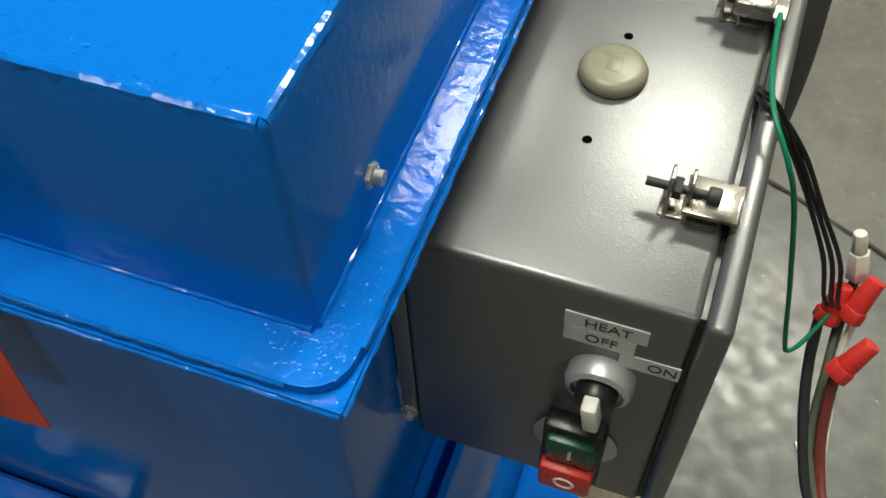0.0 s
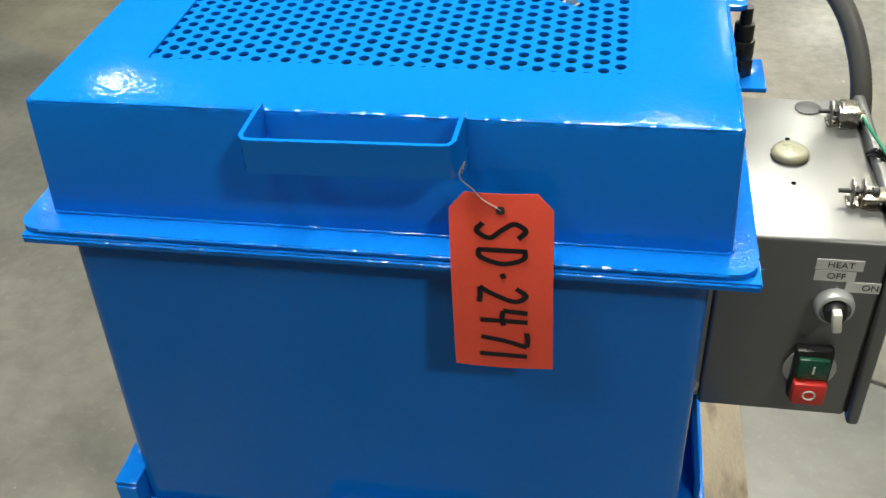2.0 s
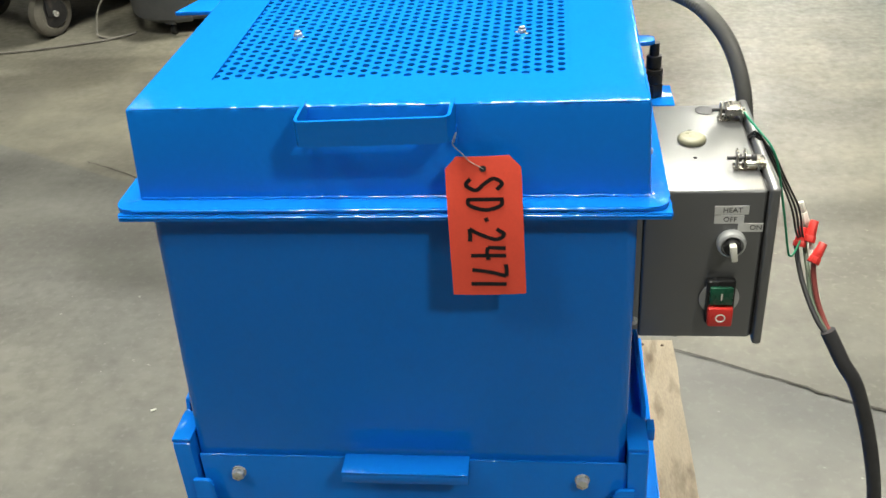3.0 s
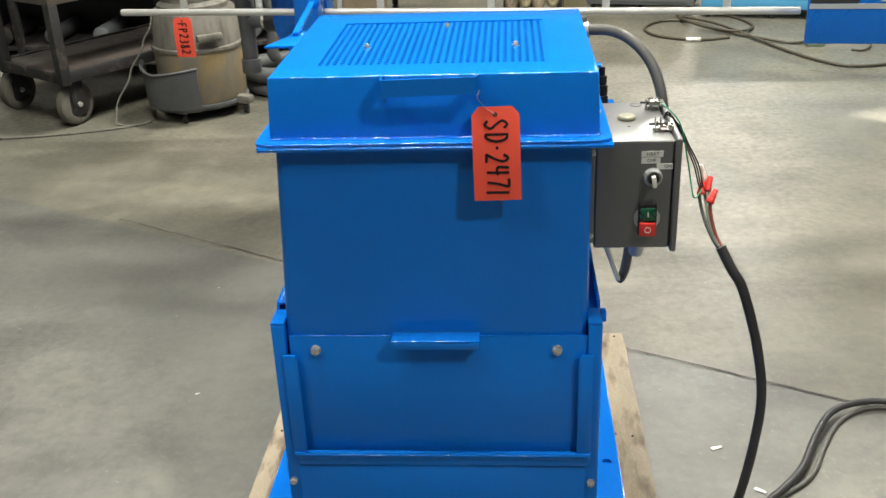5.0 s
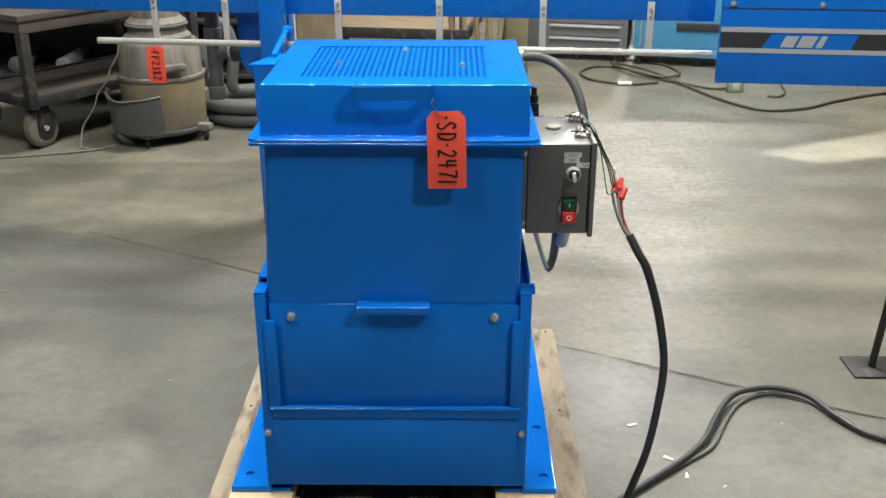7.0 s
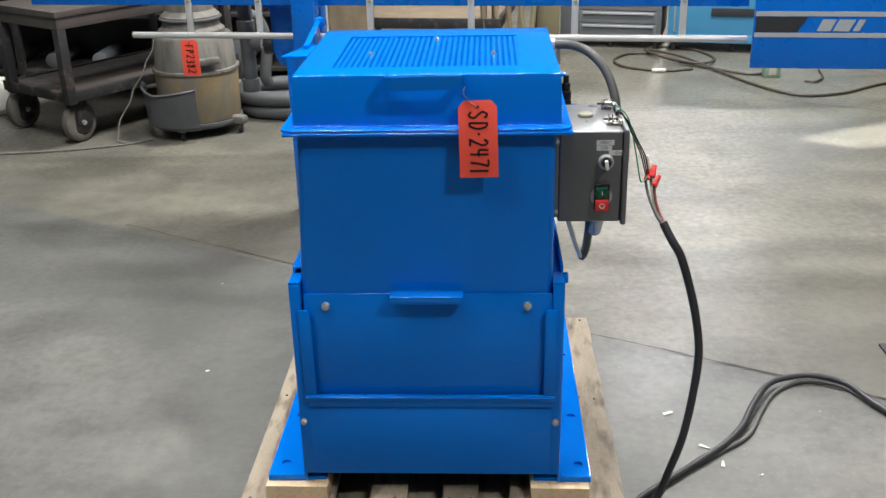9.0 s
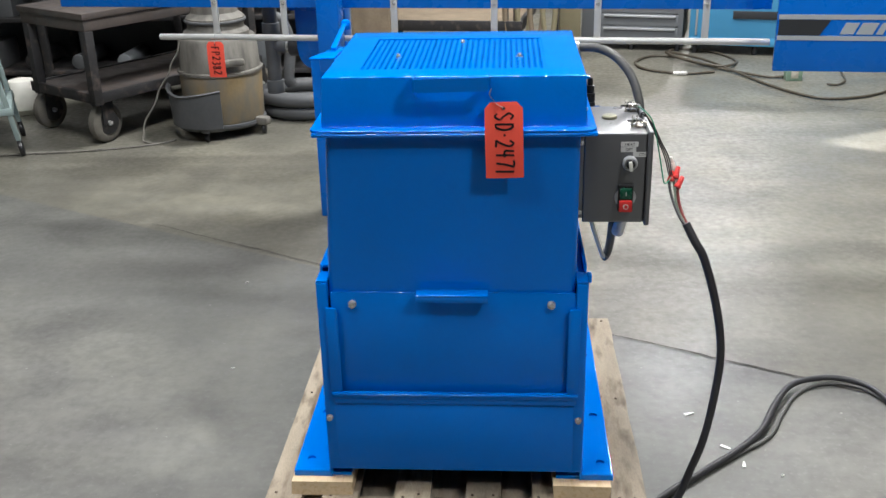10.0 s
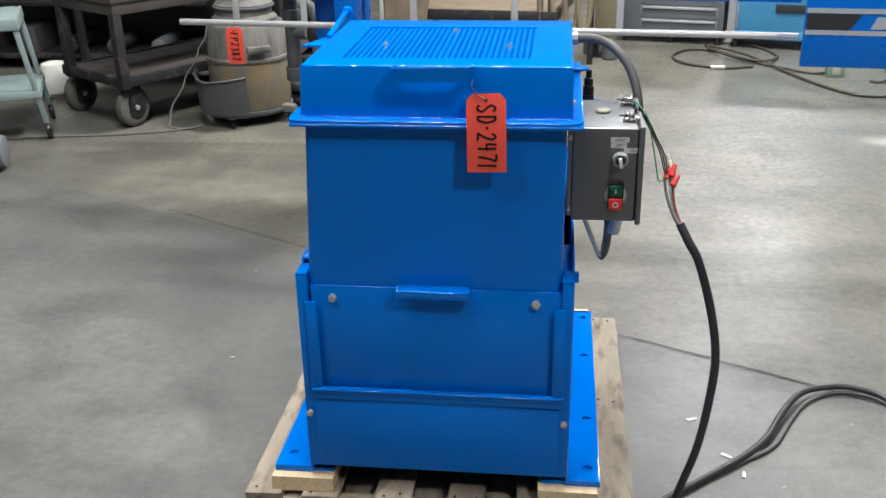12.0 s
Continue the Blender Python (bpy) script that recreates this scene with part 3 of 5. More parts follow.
# lower cabinet
SX0, SX1, SYB = -0.305, 0.306, 0.88
for nm, x0, x1 in (("side_plate", SX0, SX0 + 0.006), ("side_plate", SX1 - 0.006, SX1)):
    m = Matrix.Translation((x0, 0, 0)) @ Matrix(((0, 0, 1, 0), (1, 0, 0, 0), (0, 1, 0, 0), (0, 0, 0, 1)))
    part(nm, prism([(0.0, 0.17), (SYB, 0.17), (SYB, 0.708), (0.064, 0.708), (0.06, 0.692), (0.0, 0.692)], 0.006, m, 0.001), BLUE, dryer)
part("back_plate", block(SX0 + 0.006, SX1 - 0.006, SYB - 0.006, SYB, 0.17, 0.725), BLUE, dryer)
part("cabinet_top", block(SX0 + 0.006, SX1 - 0.006, TY1 + 0.001, SYB - 0.006, 0.70, 0.706), BLUE, dryer)
part("side_shelf", block(TX1 + 0.0005, SX1 - 0.006, 0.056, 0.22, 0.684, 0.69, 0.001), BLUE, dryer)
part("side_cover", block(SX0 + 0.006, TX0 - 0.018, 0.061, TY1, 0.702, 0.7075, 0.001), BLUE, dryer)
for x0, x1 in ((SX0 + 0.002, SX0 + 0.0255), (SX1 - 0.0255, SX1 - 0.002)):
    post = part("front_post", block(x0, x1, -0.006, 0.0225, 0.20, 0.692, 0.0015), BLUE, dryer)
    part("post_cap", block(x0 - 0.001, x1 + 0.001, -0.004, 0.052, 0.6925, 0.698, 0.0015), BLUE, post)
part("post_lug", block(SX1 - 0.001, SX1 + 0.009, 0.03, 0.05, 0.68, 0.70, 0.002), BLUE, dryer)
panel = part("front_panel", block(-0.273, 0.28, 0.0, 0.004, 0.39, 0.668, 0.001), BLUE, dryer, "removable blue front panel with a pull lip")
b = block(-0.077, 0.083, -0.034, 0.0, 0.6725, 0.6765, 0.0012)
b = block(-0.077, 0.083, -0.034, -0.03, 0.659, 0.6725, 0.001, bm=b)
b = block(0.0795, 0.083, -0.03, 0.0, 0.655, 0.6725, 0.001, bm=b)
part("pull_lip", b, BLUE, panel)
for bx in (-0.224, 0.2245):
    part("panel_bolt", rod((bx, -0.001, 0.64), (bx, -0.011, 0.64), 0.0085, n=6, bevel=0.002, bm=rod((bx, 0, 0.64), (bx, -0.002, 0.64), 0.0095)), STEEL, panel, "bright hex bolt")


def guide_bar(x0, x1, flip):
    """Upright guide with a rounded shoulder that holds the panel."""
    w = x1 - x0
    pts = [(0, 0.0), (w, 0.0), (w, 0.205)] + [(w - 0.008 * (1 - math.cos(radians(a))), 0.205 + 0.012 * math.sin(radians(a))) for a in (30, 60, 90)] + [(0, 0.217)]
    if flip:
        pts = [(w - x, y) for x, y in pts][::-1]
    m = Matrix.Translation((x0, -0.0075, 0.417)) @ Matrix(((1, 0, 0, 0), (0, 0, -1, 0), (0, 1, 0, 0), (0, 0, 0, 1)))
    return prism(pts, 0.006, m, 0.0012)


part("panel_guide", guide_bar(-0.285, -0.259, False), BLUE, dryer)
part("panel_guide", guide_bar(0.264, 0.29, True), BLUE, dryer)
part("panel_ledge", block(-0.283, 0.289, -0.016, -0.006, 0.402, 0.4165, 0.0012, bm=block(-0.279, 0.285, -0.012, -0.0065, 0.386, 0.404, 0.001)), BLUE, dryer)
apron = part("front_apron", block(SX0 + 0.001, SX1 - 0.002, -0.0055, 0.0, 0.197, 0.3855, 0.001), BLUE, dryer)
for bx in (-0.294, 0.2925):
    part("apron_bolt", rod((bx, -0.0055, 0.343), (bx, -0.015, 0.343), 0.0068, n=6, bevel=0.0015, bm=rod((bx, -0.0055, 0.343), (bx, -0.0075, 0.343), 0.008)), STEEL, apron, "zinc hex bolt")


def foot_rail(side):
    """Bolting flange: a flat strip with real bolt holes, turned up against the cabinet side."""
    x0, x1 = (-0.391, -0.3055) if side < 0 else (0.3065, 0.378)
    holes = (0.055, 0.27, 0.6, 0.84)
    b = bmesh.new()
    cx, r, n = (x0 + x1) / 2 + 0.012 * side, 0.0105, 16
    edges = [0.006] + [(p + q) / 2 for p, q in zip(holes, holes[1:])] + [SYB + 0.006]
    for (y0, y1), hy in zip(zip(edges, edges[1:]), holes):
        per = []
        ring = [(cx + r * math.cos(2 * math.pi * k / n), hy + r * math.sin(2 * math.pi * k / n)) for k in range(n)]
        for k in range(n):
            a = 2 * math.pi * k / n + 1e-4
            dx, dy = math.cos(a), math.sin(a)
            t = min(((x1 - cx) if dx > 0 else (x0 - cx)) / dx if abs(dx) > 1e-3 else 9, ((y1 - hy) if dy > 0 else (y0 - hy)) / dy if abs(dy) > 1e-3 else 9)
            per.append((cx + dx * t, hy + dy * t))
        tops = [[b.verts.new((x, y, z)) for x, y in per] for z in (0.1845, 0.1785)]
        rings = [[b.verts.new((x, y, z)) for x, y in ring] for z in (0.1845, 0.1785)]
        corners = [[b.verts.new((x, y, z)) for x, y in ((x1, y1), (x0, y1), (x0, y0), (x1, y0))] for z in (0.1845, 0.1785)]
        for lev in (0, 1):
            for k in range(n):
                q = (k + 1) % n
                b.faces.new((tops[lev][k], tops[lev][q], rings[lev][q], rings[lev][k]))
                pa, pb = per[k], per[q]
                for c, (ccx, ccy) in enumerate(((x1, y1), (x0, y1), (x0, y0), (x1, y0))):
                    on = lambda p: abs(p[0] - ccx) < 1e-6 or abs(p[1] - ccy) < 1e-6
                    if on(pa) and on(pb) and abs(pa[0] - pb[0]) > 1e-6 and abs(pa[1] - pb[1]) > 1e-6:
                        b.faces.new((tops[lev][k], corners[lev][c], tops[lev][q]))
        for k in range(n):
            q = (k + 1) % n
            b.faces.new((rings[0][k], rings[0][q], rings[1][q], rings[1][k]))
    bmesh.ops.remove_doubles(b, verts=b.verts[:], dist=1e-5)
    edges = []
    for ya, yb, xa, xb in ((0.006, 0.0065, x0, x1), (SYB, SYB + 0.006, x0, x1)):
        edges.append(block(xa, xb, ya - 0.003, yb, 0.1685, 0.1845, 0.0008))
    xe = x0 if side < 0 else x1
    edges.append(block(min(xe, xe + 0.004 * side), max(xe, xe + 0.004 * side), 0.003, SYB + 0.006, 0.1685, 0.1845, 0.0008))
    return b, edges


for side in (-1, 1):
    plate, edges = foot_rail(side)
    flange = part("foot_flange", plate, BLUE, dryer, "blue flange drilled with bolt holes")
    for e in edges:
        part("flange_edge", e, BLUE, flange)
part("foot_beam", block(-0.389, -0.255, 0.008, SYB, 0.1685, 0.178), BLUE, dryer)
part("foot_beam", block(0.245, 0.376, 0.008, SYB, 0.1685, 0.178), BLUE, dryer)

for k, (line, r) in enumerate((
    ([(-0.27, 0.001, 0.668), (-0.08, 0.001, 0.668)], 0.0014),
    ([(0.085, 0.001, 0.668), (0.277, 0.001, 0.668)], 0.0014),
    ([(-0.281, -0.021, 0.4155), (0.287, -0.021, 0.4155)], 0.001),
    ([(-0.076, -0.033, 0.6755), (0.082, -0.033, 0.6755)], 0.0012),
    ([(-0.2595, -0.012, 0.42), (-0.2595, -0.012, 0.625)], 0.0014),
    ([(0.2645, -0.012, 0.42), (0.2645, -0.012, 0.625)], 0.0014),
    ([(0.311, 0.01, 0.185), (0.311, 0.86, 0.185)], 0.0022),
)):
    part("paint_bead", bead(line, r, 90 + k), BLUE, dryer)

# lid latch on the tub's side: a tab, a black plug and a steel body on a bracket
latch = part("latch_tab", prism([(0.0, -0.014), (0.036, -0.014), (0.044, -0.008), (0.044, 0.008), (0.036, 0.014), (0.0, 0.014)], 0.006, Matrix.Translation((0.286, 0.44, 1.052)), 0.001), BLUE, dryer)
part("latch_rib", block(0.288, 0.318, 0.438, 0.443, 1.048, 1.052, 0.001), BLUE, latch)
part("latch_bracket", block(0.281, 0.36, 0.405, 0.475, 0.966, 0.972, 0.0015), BLUE, dryer)
b = rod((0.331, 0.44, 0.972), (0.331, 0.44, 0.992), 0.015, n=6, bevel=0.001)
b = rod((0.331, 0.44, 0.992), (0.331, 0.44, 1.014), 0.0135, bevel=0.002, bm=b)
b = rod((0.331, 0.44, 1.014), (0.331, 0.44, 1.034), 0.011, bevel=0.003, bm=b)
part("latch_switch", rod((0.331, 0.44, 1.034), (0.331, 0.44, 1.052), 0.007, bm=b), BLACK, dryer, "black plug-in lid switch")

# ---- grey control box on the tub's side ----
box = thing("control_box", (0.37, 0.2, 0.806), "grey enamelled steel control box with switches and clamps", "control box")
BX0, BX1, BY0, BY1, BZ0, BZ1 = 0.292, 0.427, 0.081, 0.315, 0.806, 1.012


def box_shell():
    b = block(BX0, BX1, BY0, BY1, BZ0, BZ1)
    bmesh.ops.bevel(b, geom=b.edges[:], offset=0.004, segments=3, affect="EDGES", profile=0.5)
    return b


body = part("body", box_shell(), GREY, box)
b = block(BX1 + 0.002, BX1 + 0.0135, BY0 - 0.006, BY1 + 0.005, BZ0 - 0.006, BZ1 + 0.005, 0.004, 3)
part("door", b, GREY, box, "grey box door held by two clamps")
part("door_gasket", block(BX1 - 0.002, BX1 + 0.003, BY0 + 0.003, BY1 - 0.003, BZ0 + 0.003, BZ1 - 0.002), BLACK, box)
part("mounting_plate", block(0.2815, 0.2915, BY0 + 0.002, BY0 + 0.008, BZ0 + 0.01, 1.03, 0.001), GREY, box)
for bz in (0.83, 0.99):
    part("mounting_bolt", hexbolt((0.2865, BY0 + 0.002, bz), (0, -1, 0), 0.004, 0.006), STEEL, box, "zinc bolt")
part("hole_plug", lathe([(0.0162, 1.0115), (0.0172, 1.0135), (0.0171, 1.0158), (0.0162, 1.0178), (0.0145, 1.0192), (0.012, 1.0198), (0.001, 1.0196)], (0.3575, 0.2075, 0), 40), BEIGE, box, "khaki plastic hole plug with a raised mark")
part("plug_mark", block(0.354, 0.361, 0.202, 0.213, 1.0192, 1.0199, 0.0003), BEIGE, box)
part("knockout", lathe([(0.0115, 1.0121), (0.0125, 1.0128), (0.011, 1.0134), (0.0005, 1.0132)], (0.384, 0.2955, 0), 28), DARK_STEEL, box, "dull round knockout")
# flat black discs paint the shade inside two screw holes
for hx, hy in ((0.3565, 0.1625), (0.3585, 0.2365)):
    part("screw_hole", rod((hx, hy, 1.0115), (hx, hy, 1.0123), 0.0024, n=14), HOLE_SHADE, box)


def clamp(y, big):
    """A door clamp: bent steel tab, bracket ears, and a cross screw with nut."""
    z = BZ1
    c = part("door_clamp", block(BX1 - 0.02, BX1 + 0.004, y - 0.011, y + 0.011, z + 0.009, z + 0.0115, 0.0008, bm=block(BX1 + 0.002, BX1 + 0.0045, y - 0.011, y + 0.011, z - 0.012, z + 0.0115, 0.0008)), CLAMP, box, "bright steel door clamp")
    for ex in (0.019, 0.028):
        part("ear", prism([(-0.009, 0), (0.009, 0), (0.008, 0.018), (0.004, 0.023), (-0.004, 0.023), (-0.008, 0.018)], 0.0018, Matrix.Translation((BX1 - ex, y, z)) @ Matrix(((0, 0, 1, 0), (1, 0, 0, 0), (0, 1, 0, 0), (0, 0, 0, 1))), 0.0004), CLAMP, c)
    b = rod((BX1 - 0.038, y, z + 0.0125), (BX1 - 0.006, y, z + 0.0125), 0.0021, n=12)
    b = rod((BX1 - 0.011, y, z + 0.0125), (BX1 - 0.005, y, z + 0.0125), 0.0044, n=14, bevel=0.001, bm=b)
    b = rod((BX1 - 0.026, y, z + 0.0125), (BX1 - 0.022, y, z + 0.0125), 0.005, n=6, bm=b)
    part("clamp_screw", b, DARK_STEEL, c, "dull dark clamp screw")
    part("clamp_base", block(BX1 - 0.03, BX1 - 0.004, y - 0.008, y + 0.008, z, z + 0.002, 0.0005), CLAMP, c)
    if big:
        part("cover", block(BX1 - 0.022, BX1 - 0.002, y - 0.0135, y + 0.0135, z + 0.0095, z + 0.019, 0.002), CLAMP, c)


clamp(0.137, False)
clamp(0.27, True)

# labels and switches on the front
FY = BY0
FRONT = Matrix(((1, 0, 0, 0), (0, 0, -1, 0), (0, 1, 0, 0), (0, 0, 0, 1)))
for words, lx, lz, lw in (("HEAT", 0.3895, 0.9875, 0.038), ("OFF", 0.3875, 0.9755, 0.033), ("ON", 0.412, 0.9645, 0.028)):
    lb = part("label", block(lx - lw / 2, lx + lw / 2, FY - 0.0008, FY + 0.0002, lz - 0.0055, lz + 0.0055), LABEL, box, "white printed label tape")
    text_mesh(words, 0.0088, Matrix.Translation((lx + (0.006 if words == "ON" else 0.001), FY - 0.0009, lz)) @ FRONT, PRINT, "lettering", lb)
kx, kz = 0.392, 0.9455
sel = part("selector", lathe([(0.0165, 0.0), (0.0168, 0.006), (0.0155, 0.01), (0.013, 0.0115), (0.012, 0.009), (0.0005, 0.009)], (0, 0, 0), 32), ALUM, box, "selector switch with a bright bezel")
sel.data.transform(ROOT[box.name] @ Matrix.Translation((kx, FY, kz)) @ FRONT @ ROOT[box.name].inverted())
b = rod((kx, FY - 0.008, kz), (kx, FY - 0.018, kz), 0.0105, 0.0095, bevel=0.0015)
part("knob", b, BLACK, sel)
part("pointer", block(-0.0038, 0.0038, -0.0125, 0.0085, 0, 0.012, 0.0015), WHITE, sel, "white pointer")
sel.children[-1].data.transform(ROOT[box.name] @ Matrix.Translation((kx, FY - 0.014, kz)) @ FRONT @ pose(0, 0, 0, 0, 0, 8) @ ROOT[box.name].inverted())
px = 0.3855
push = part("push_button", block(px - 0.0165, px + 0.0165, FY - 0.012, FY, 0.8355, 0.897, 0.003), BLACK, box, "double push button, green start over red stop")
part("bezel_ring", rod((px, FY - 0.002, 0.866), (px, FY, 0.866), 0.0235, n=36, bevel=0.0008), ALUM, push)
gb = part("start_button", block(px - 0.0135, px + 0.0135, FY - 0.0165, FY - 0.01, 0.866, 0.8905, 0.002), GREEN, push, "green start button")
rb = part("stop_button", block(px - 0.0145, px + 0.0145, FY - 0.0205, FY - 0.01, 0.8375, 0.8635, 0.0025), RED, push, "red stop button")
part("start_mark", block(px - 0.0009, px + 0.0009, FY - 0.0171, FY - 0.0163, 0.874, 0.883), WHITE, gb)
o = tube([(px + 0.0052 * math.cos(math.tau * k / 20), FY - 0.0205, 0.8505 + 0.0052 * math.sin(math.tau * k / 20)) for k in range(21)], 0.0009, 1, 6)
part("stop_mark", o, WHITE, rb)

# cable glands, looped conduit and junction fitting below the box
for gx, gy in ((0.338, 0.2), (0.388, 0.26)):
    part("gland", rod((gx, gy, 0.775), (gx, gy, 0.79), 0.013, n=6, bevel=0.001, bm=rod((gx, gy, 0.765), (gx, gy, 0.806), 0.0105, bevel=0.001)), BLUE, box, "blue-daubed cable gland")
single("thin_conduit", tube([(0.318, 0.2, 0.806), (0.324, 0.225, 0.765), (0.342, 0.28, 0.70), (0.362, 0.335, 0.635), (0.372, 0.36, 0.606), (0.378, 0.366, 0.602)], 0.0055), PIPE, "thin pale conduit bent down under the control box", "conduit")
single("looped_conduit", tube([(0.374, 0.364, 0.6), (0.381, 0.37, 0.604), (0.387, 0.362, 0.63), (0.389, 0.34, 0.68), (0.388, 0.31, 0.74), (0.388, 0.262, 0.77)], 0.0105), CONDUIT, "dark grey flexible conduit rising into the box", "conduit")
single("pipe_stub", rod((0.4, 0.315, 0.688), (0.408, 0.29, 0.745), 0.015, bevel=0.003, bm=rod((0.407, 0.292, 0.74), (0.411, 0.275, 0.7995), 0.02, 0.0175, n=8, bevel=0.003)), PIPE, "blue-flecked steel pipe stub under the box", "pipe fitting")
# arched conduit from the lid's rear corner down behind the box
con = thing("arched_conduit", (0.43, 0.335, 0.85), "dark grey flexible conduit arching from dryer to control box", "conduit")
part("hose", tube([(0.27, 0.462, 1.118), (0.3, 0.455, 1.124), (0.345, 0.435, 1.126), (0.385, 0.405, 1.112), (0.42, 0.375, 1.075), (0.44, 0.35, 1.02), (0.448, 0.338, 0.95), (0.446, 0.333, 0.87), (0.43, 0.333, 0.85)], 0.0104, 28, 14, ridges=0.07), CONDUIT, con)
part("connector", rod((0.281, 0.459, 1.121), (0.304, 0.454, 1.125), 0.016, n=8, bevel=0.001), STEEL, con, "zinc connector")

# wires, twist connectors and the supply cable
lead = thing("supply_cable", (0.57, 0.14, 0.0), "black rubber supply cable with spliced wires and twist connectors", "cable")
part("green_wire", tube([(0.428, 0.262, 1.024), (0.429, 0.225, 1.03), (0.434, 0.19, 1.032), (0.446, 0.172, 1.02), (0.456, 0.17, 0.994), (0.47, 0.17, 0.932), (0.481, 0.17, 0.878), (0.485, 0.171, 0.868), (0.492, 0.18, 0.866), (0.503, 0.2, 0.872)], 0.0014, 8, 8), GREEN_WIRE, lead, "green wire")
for k in range(3):
    d, h = 0.0032 * k, 0.004 * (k == 1)
    part("black_wire", tube([(0.427, 0.222 + d, 1.006), (0.43, 0.203 + d, 1.02 + h), (0.438, 0.199 + d, 1.016 + h), (0.45 + d, 0.2, 0.996), (0.468 + d, 0.2, 0.961), (0.486 + 1.4 * d, 0.2, 0.921), (0.496 + 1.2 * d, 0.201, 0.886), (0.502 + d, 0.205, 0.872)], 0.0014, 8, 8), BLACK, lead, "black wire")
for a, c in (((0.503, 0.202, 0.862), (0.507, 0.214, 0.884)), ((0.514, 0.203, 0.868), (0.522, 0.217, 0.892)), ((0.514, 0.17, 0.857), (0.527, 0.183, 0.879))):
    part("twist_connector", rod(a, c, 0.0072, 0.0052, n=14, bevel=0.001, bm=rod(a, Vector(a) + (Vector(c) - Vector(a)) * 0.3, 0.0082, 0.0078, n=8, bevel=0.001)), RED, lead, "red twist connector")
wc = part("white_connector", rod((0.514, 0.226, 0.879), (0.509, 0.23, 0.897), 0.0072, 0.006, n=6, bevel=0.001), WHITE, lead, "white wire connector")
part("connector_tip", rod((0.509, 0.23, 0.897), (0.505, 0.232, 0.911), 0.0048, 0.004, n=8, bevel=0.001), WHITE, wc)
part("green_lead", tube([(0.514, 0.231, 0.882), (0.513, 0.215, 0.86), (0.513, 0.185, 0.84), (0.516, 0.15, 0.81), (0.53, 0.118, 0.785)], 0.0032, 8, 8), OLIVE_WIRE, lead, "grey-green wire")
part("white_lead", tube([(0.519, 0.207, 0.867), (0.517, 0.19, 0.85), (0.52, 0.17, 0.83), (0.526, 0.14, 0.8), (0.532, 0.116, 0.784)], 0.0026, 8, 8), WHITE, lead, "white wire")
part("black_lead", tube([(0.5, 0.204, 0.862), (0.502, 0.185, 0.842), (0.508, 0.16, 0.82), (0.52, 0.13, 0.795), (0.534, 0.112, 0.782)], 0.0034, 8, 8), RUBBER, lead)
part("red_lead", tube([(0.515, 0.171, 0.859), (0.516, 0.165, 0.842), (0.52, 0.15, 0.818), (0.527, 0.134, 0.798), (0.536, 0.114, 0.782)], 0.0034, 8, 8), RED_WIRE, lead, "faded red wire")
part("jacket", tube([(0.53, 0.118, 0.79), (0.551, 0.105, 0.75), (0.575, 0.1, 0.707), (0.61, 0.1, 0.593), (0.631, 0.1, 0.475), (0.627, 0.1, 0.36), (0.611, 0.105, 0.225), (0.588, 0.125, 0.11), (0.57, 0.13, 0.04), (0.545, 0.11, 0.0125), (0.48, 0.03, 0.012), (0.3, -0.2, 0.012)], 0.0096, 10, 14), RUBBER, lead, "thick black rubber jacket")
single("floor_cable", tube([(0.35, -0.1, 0.012), (0.5, 0.12, 0.012), (0.66, 0.27, 0.012), (0.777, 0.373, 0.016), (0.86, 0.47, 0.02), (0.925, 0.594, 0.024), (1.0, 0.705, 0.026), (1.087, 0.75, 0.026), (1.165, 0.755, 0.024), (1.24, 0.72, 0.018), (1.29, 0.606, 0.014), (1.37, 0.5, 0.012), (1.6, 0.42, 0.012), (2.4, 0.3, 0.012)], 0.0094, 10, 14), RUBBER, "black rubber cable snaking over the concrete floor", "cable")

single("thin_cable", tube([(0.66, 0.272, 0.006), (0.78, 0.368, 0.007), (0.878, 0.452, 0.007), (0.945, 0.575, 0.007), (1.012, 0.682, 0.007), (1.092, 0.742, 0.008), (1.165, 0.75, 0.008), (1.236, 0.712, 0.007), (1.292, 0.602, 0.006)], 0.0058, 10, 12), CONDUIT, "thin grey cable pressed against the black floor cable", "cable")

# orange tag on the handle
TAGM = Matrix.Translation((0.117, -0.011, 1.106)) @ pose(0, 0, 0, 90 - 8, 0, 0) @ pose(0, 0, 0, 0, 0, 1.2)
tag = card_tag("inventory_tag", TAGM, 0.079, 0.158, "SD-2471", "orange card tag with handwritten black characters", letter=0.038, pitch=0.0212, start=0.021)
part("wire_loop", tube([(0.089, -0.012, 1.123), (0.092, -0.014, 1.135), (0.088, -0.016, 1.123), (0.097, -0.013, 1.11), (0.104, -0.0135, 1.102), (0.117, -0.0145, 1.094), (0.116, -0.0135, 1.092)], 0.0006, 8, 6), STEEL, tag, "thin twisted wire")

# ---- pallet ----
pallet = thing("pallet", (0.0, 0.45, 0.0), "weathered softwood pallet with gapped deck boards", "pallet")
rnd = random.Random(5)


def board(x0, x1, y0, y1, z0, z1, seed):
    """A sawn board: worn arrises, slightly uneven ends and surface."""
    b = block(x0, x1, y0, y1, z0, z1)
    long = [e for e in b.edges if e.calc_length() > 0.3]
    bmesh.ops.subdivide_edges(b, edges=long, cuts=9, use_grid_fill=True)
    q = random.Random(seed)
    for v in b.verts:
        v.co += Vector((q.uniform(-1, 1), q.uniform(-1, 1), q.uniform(-0.6, 0.6))) * 0.0022
    return b


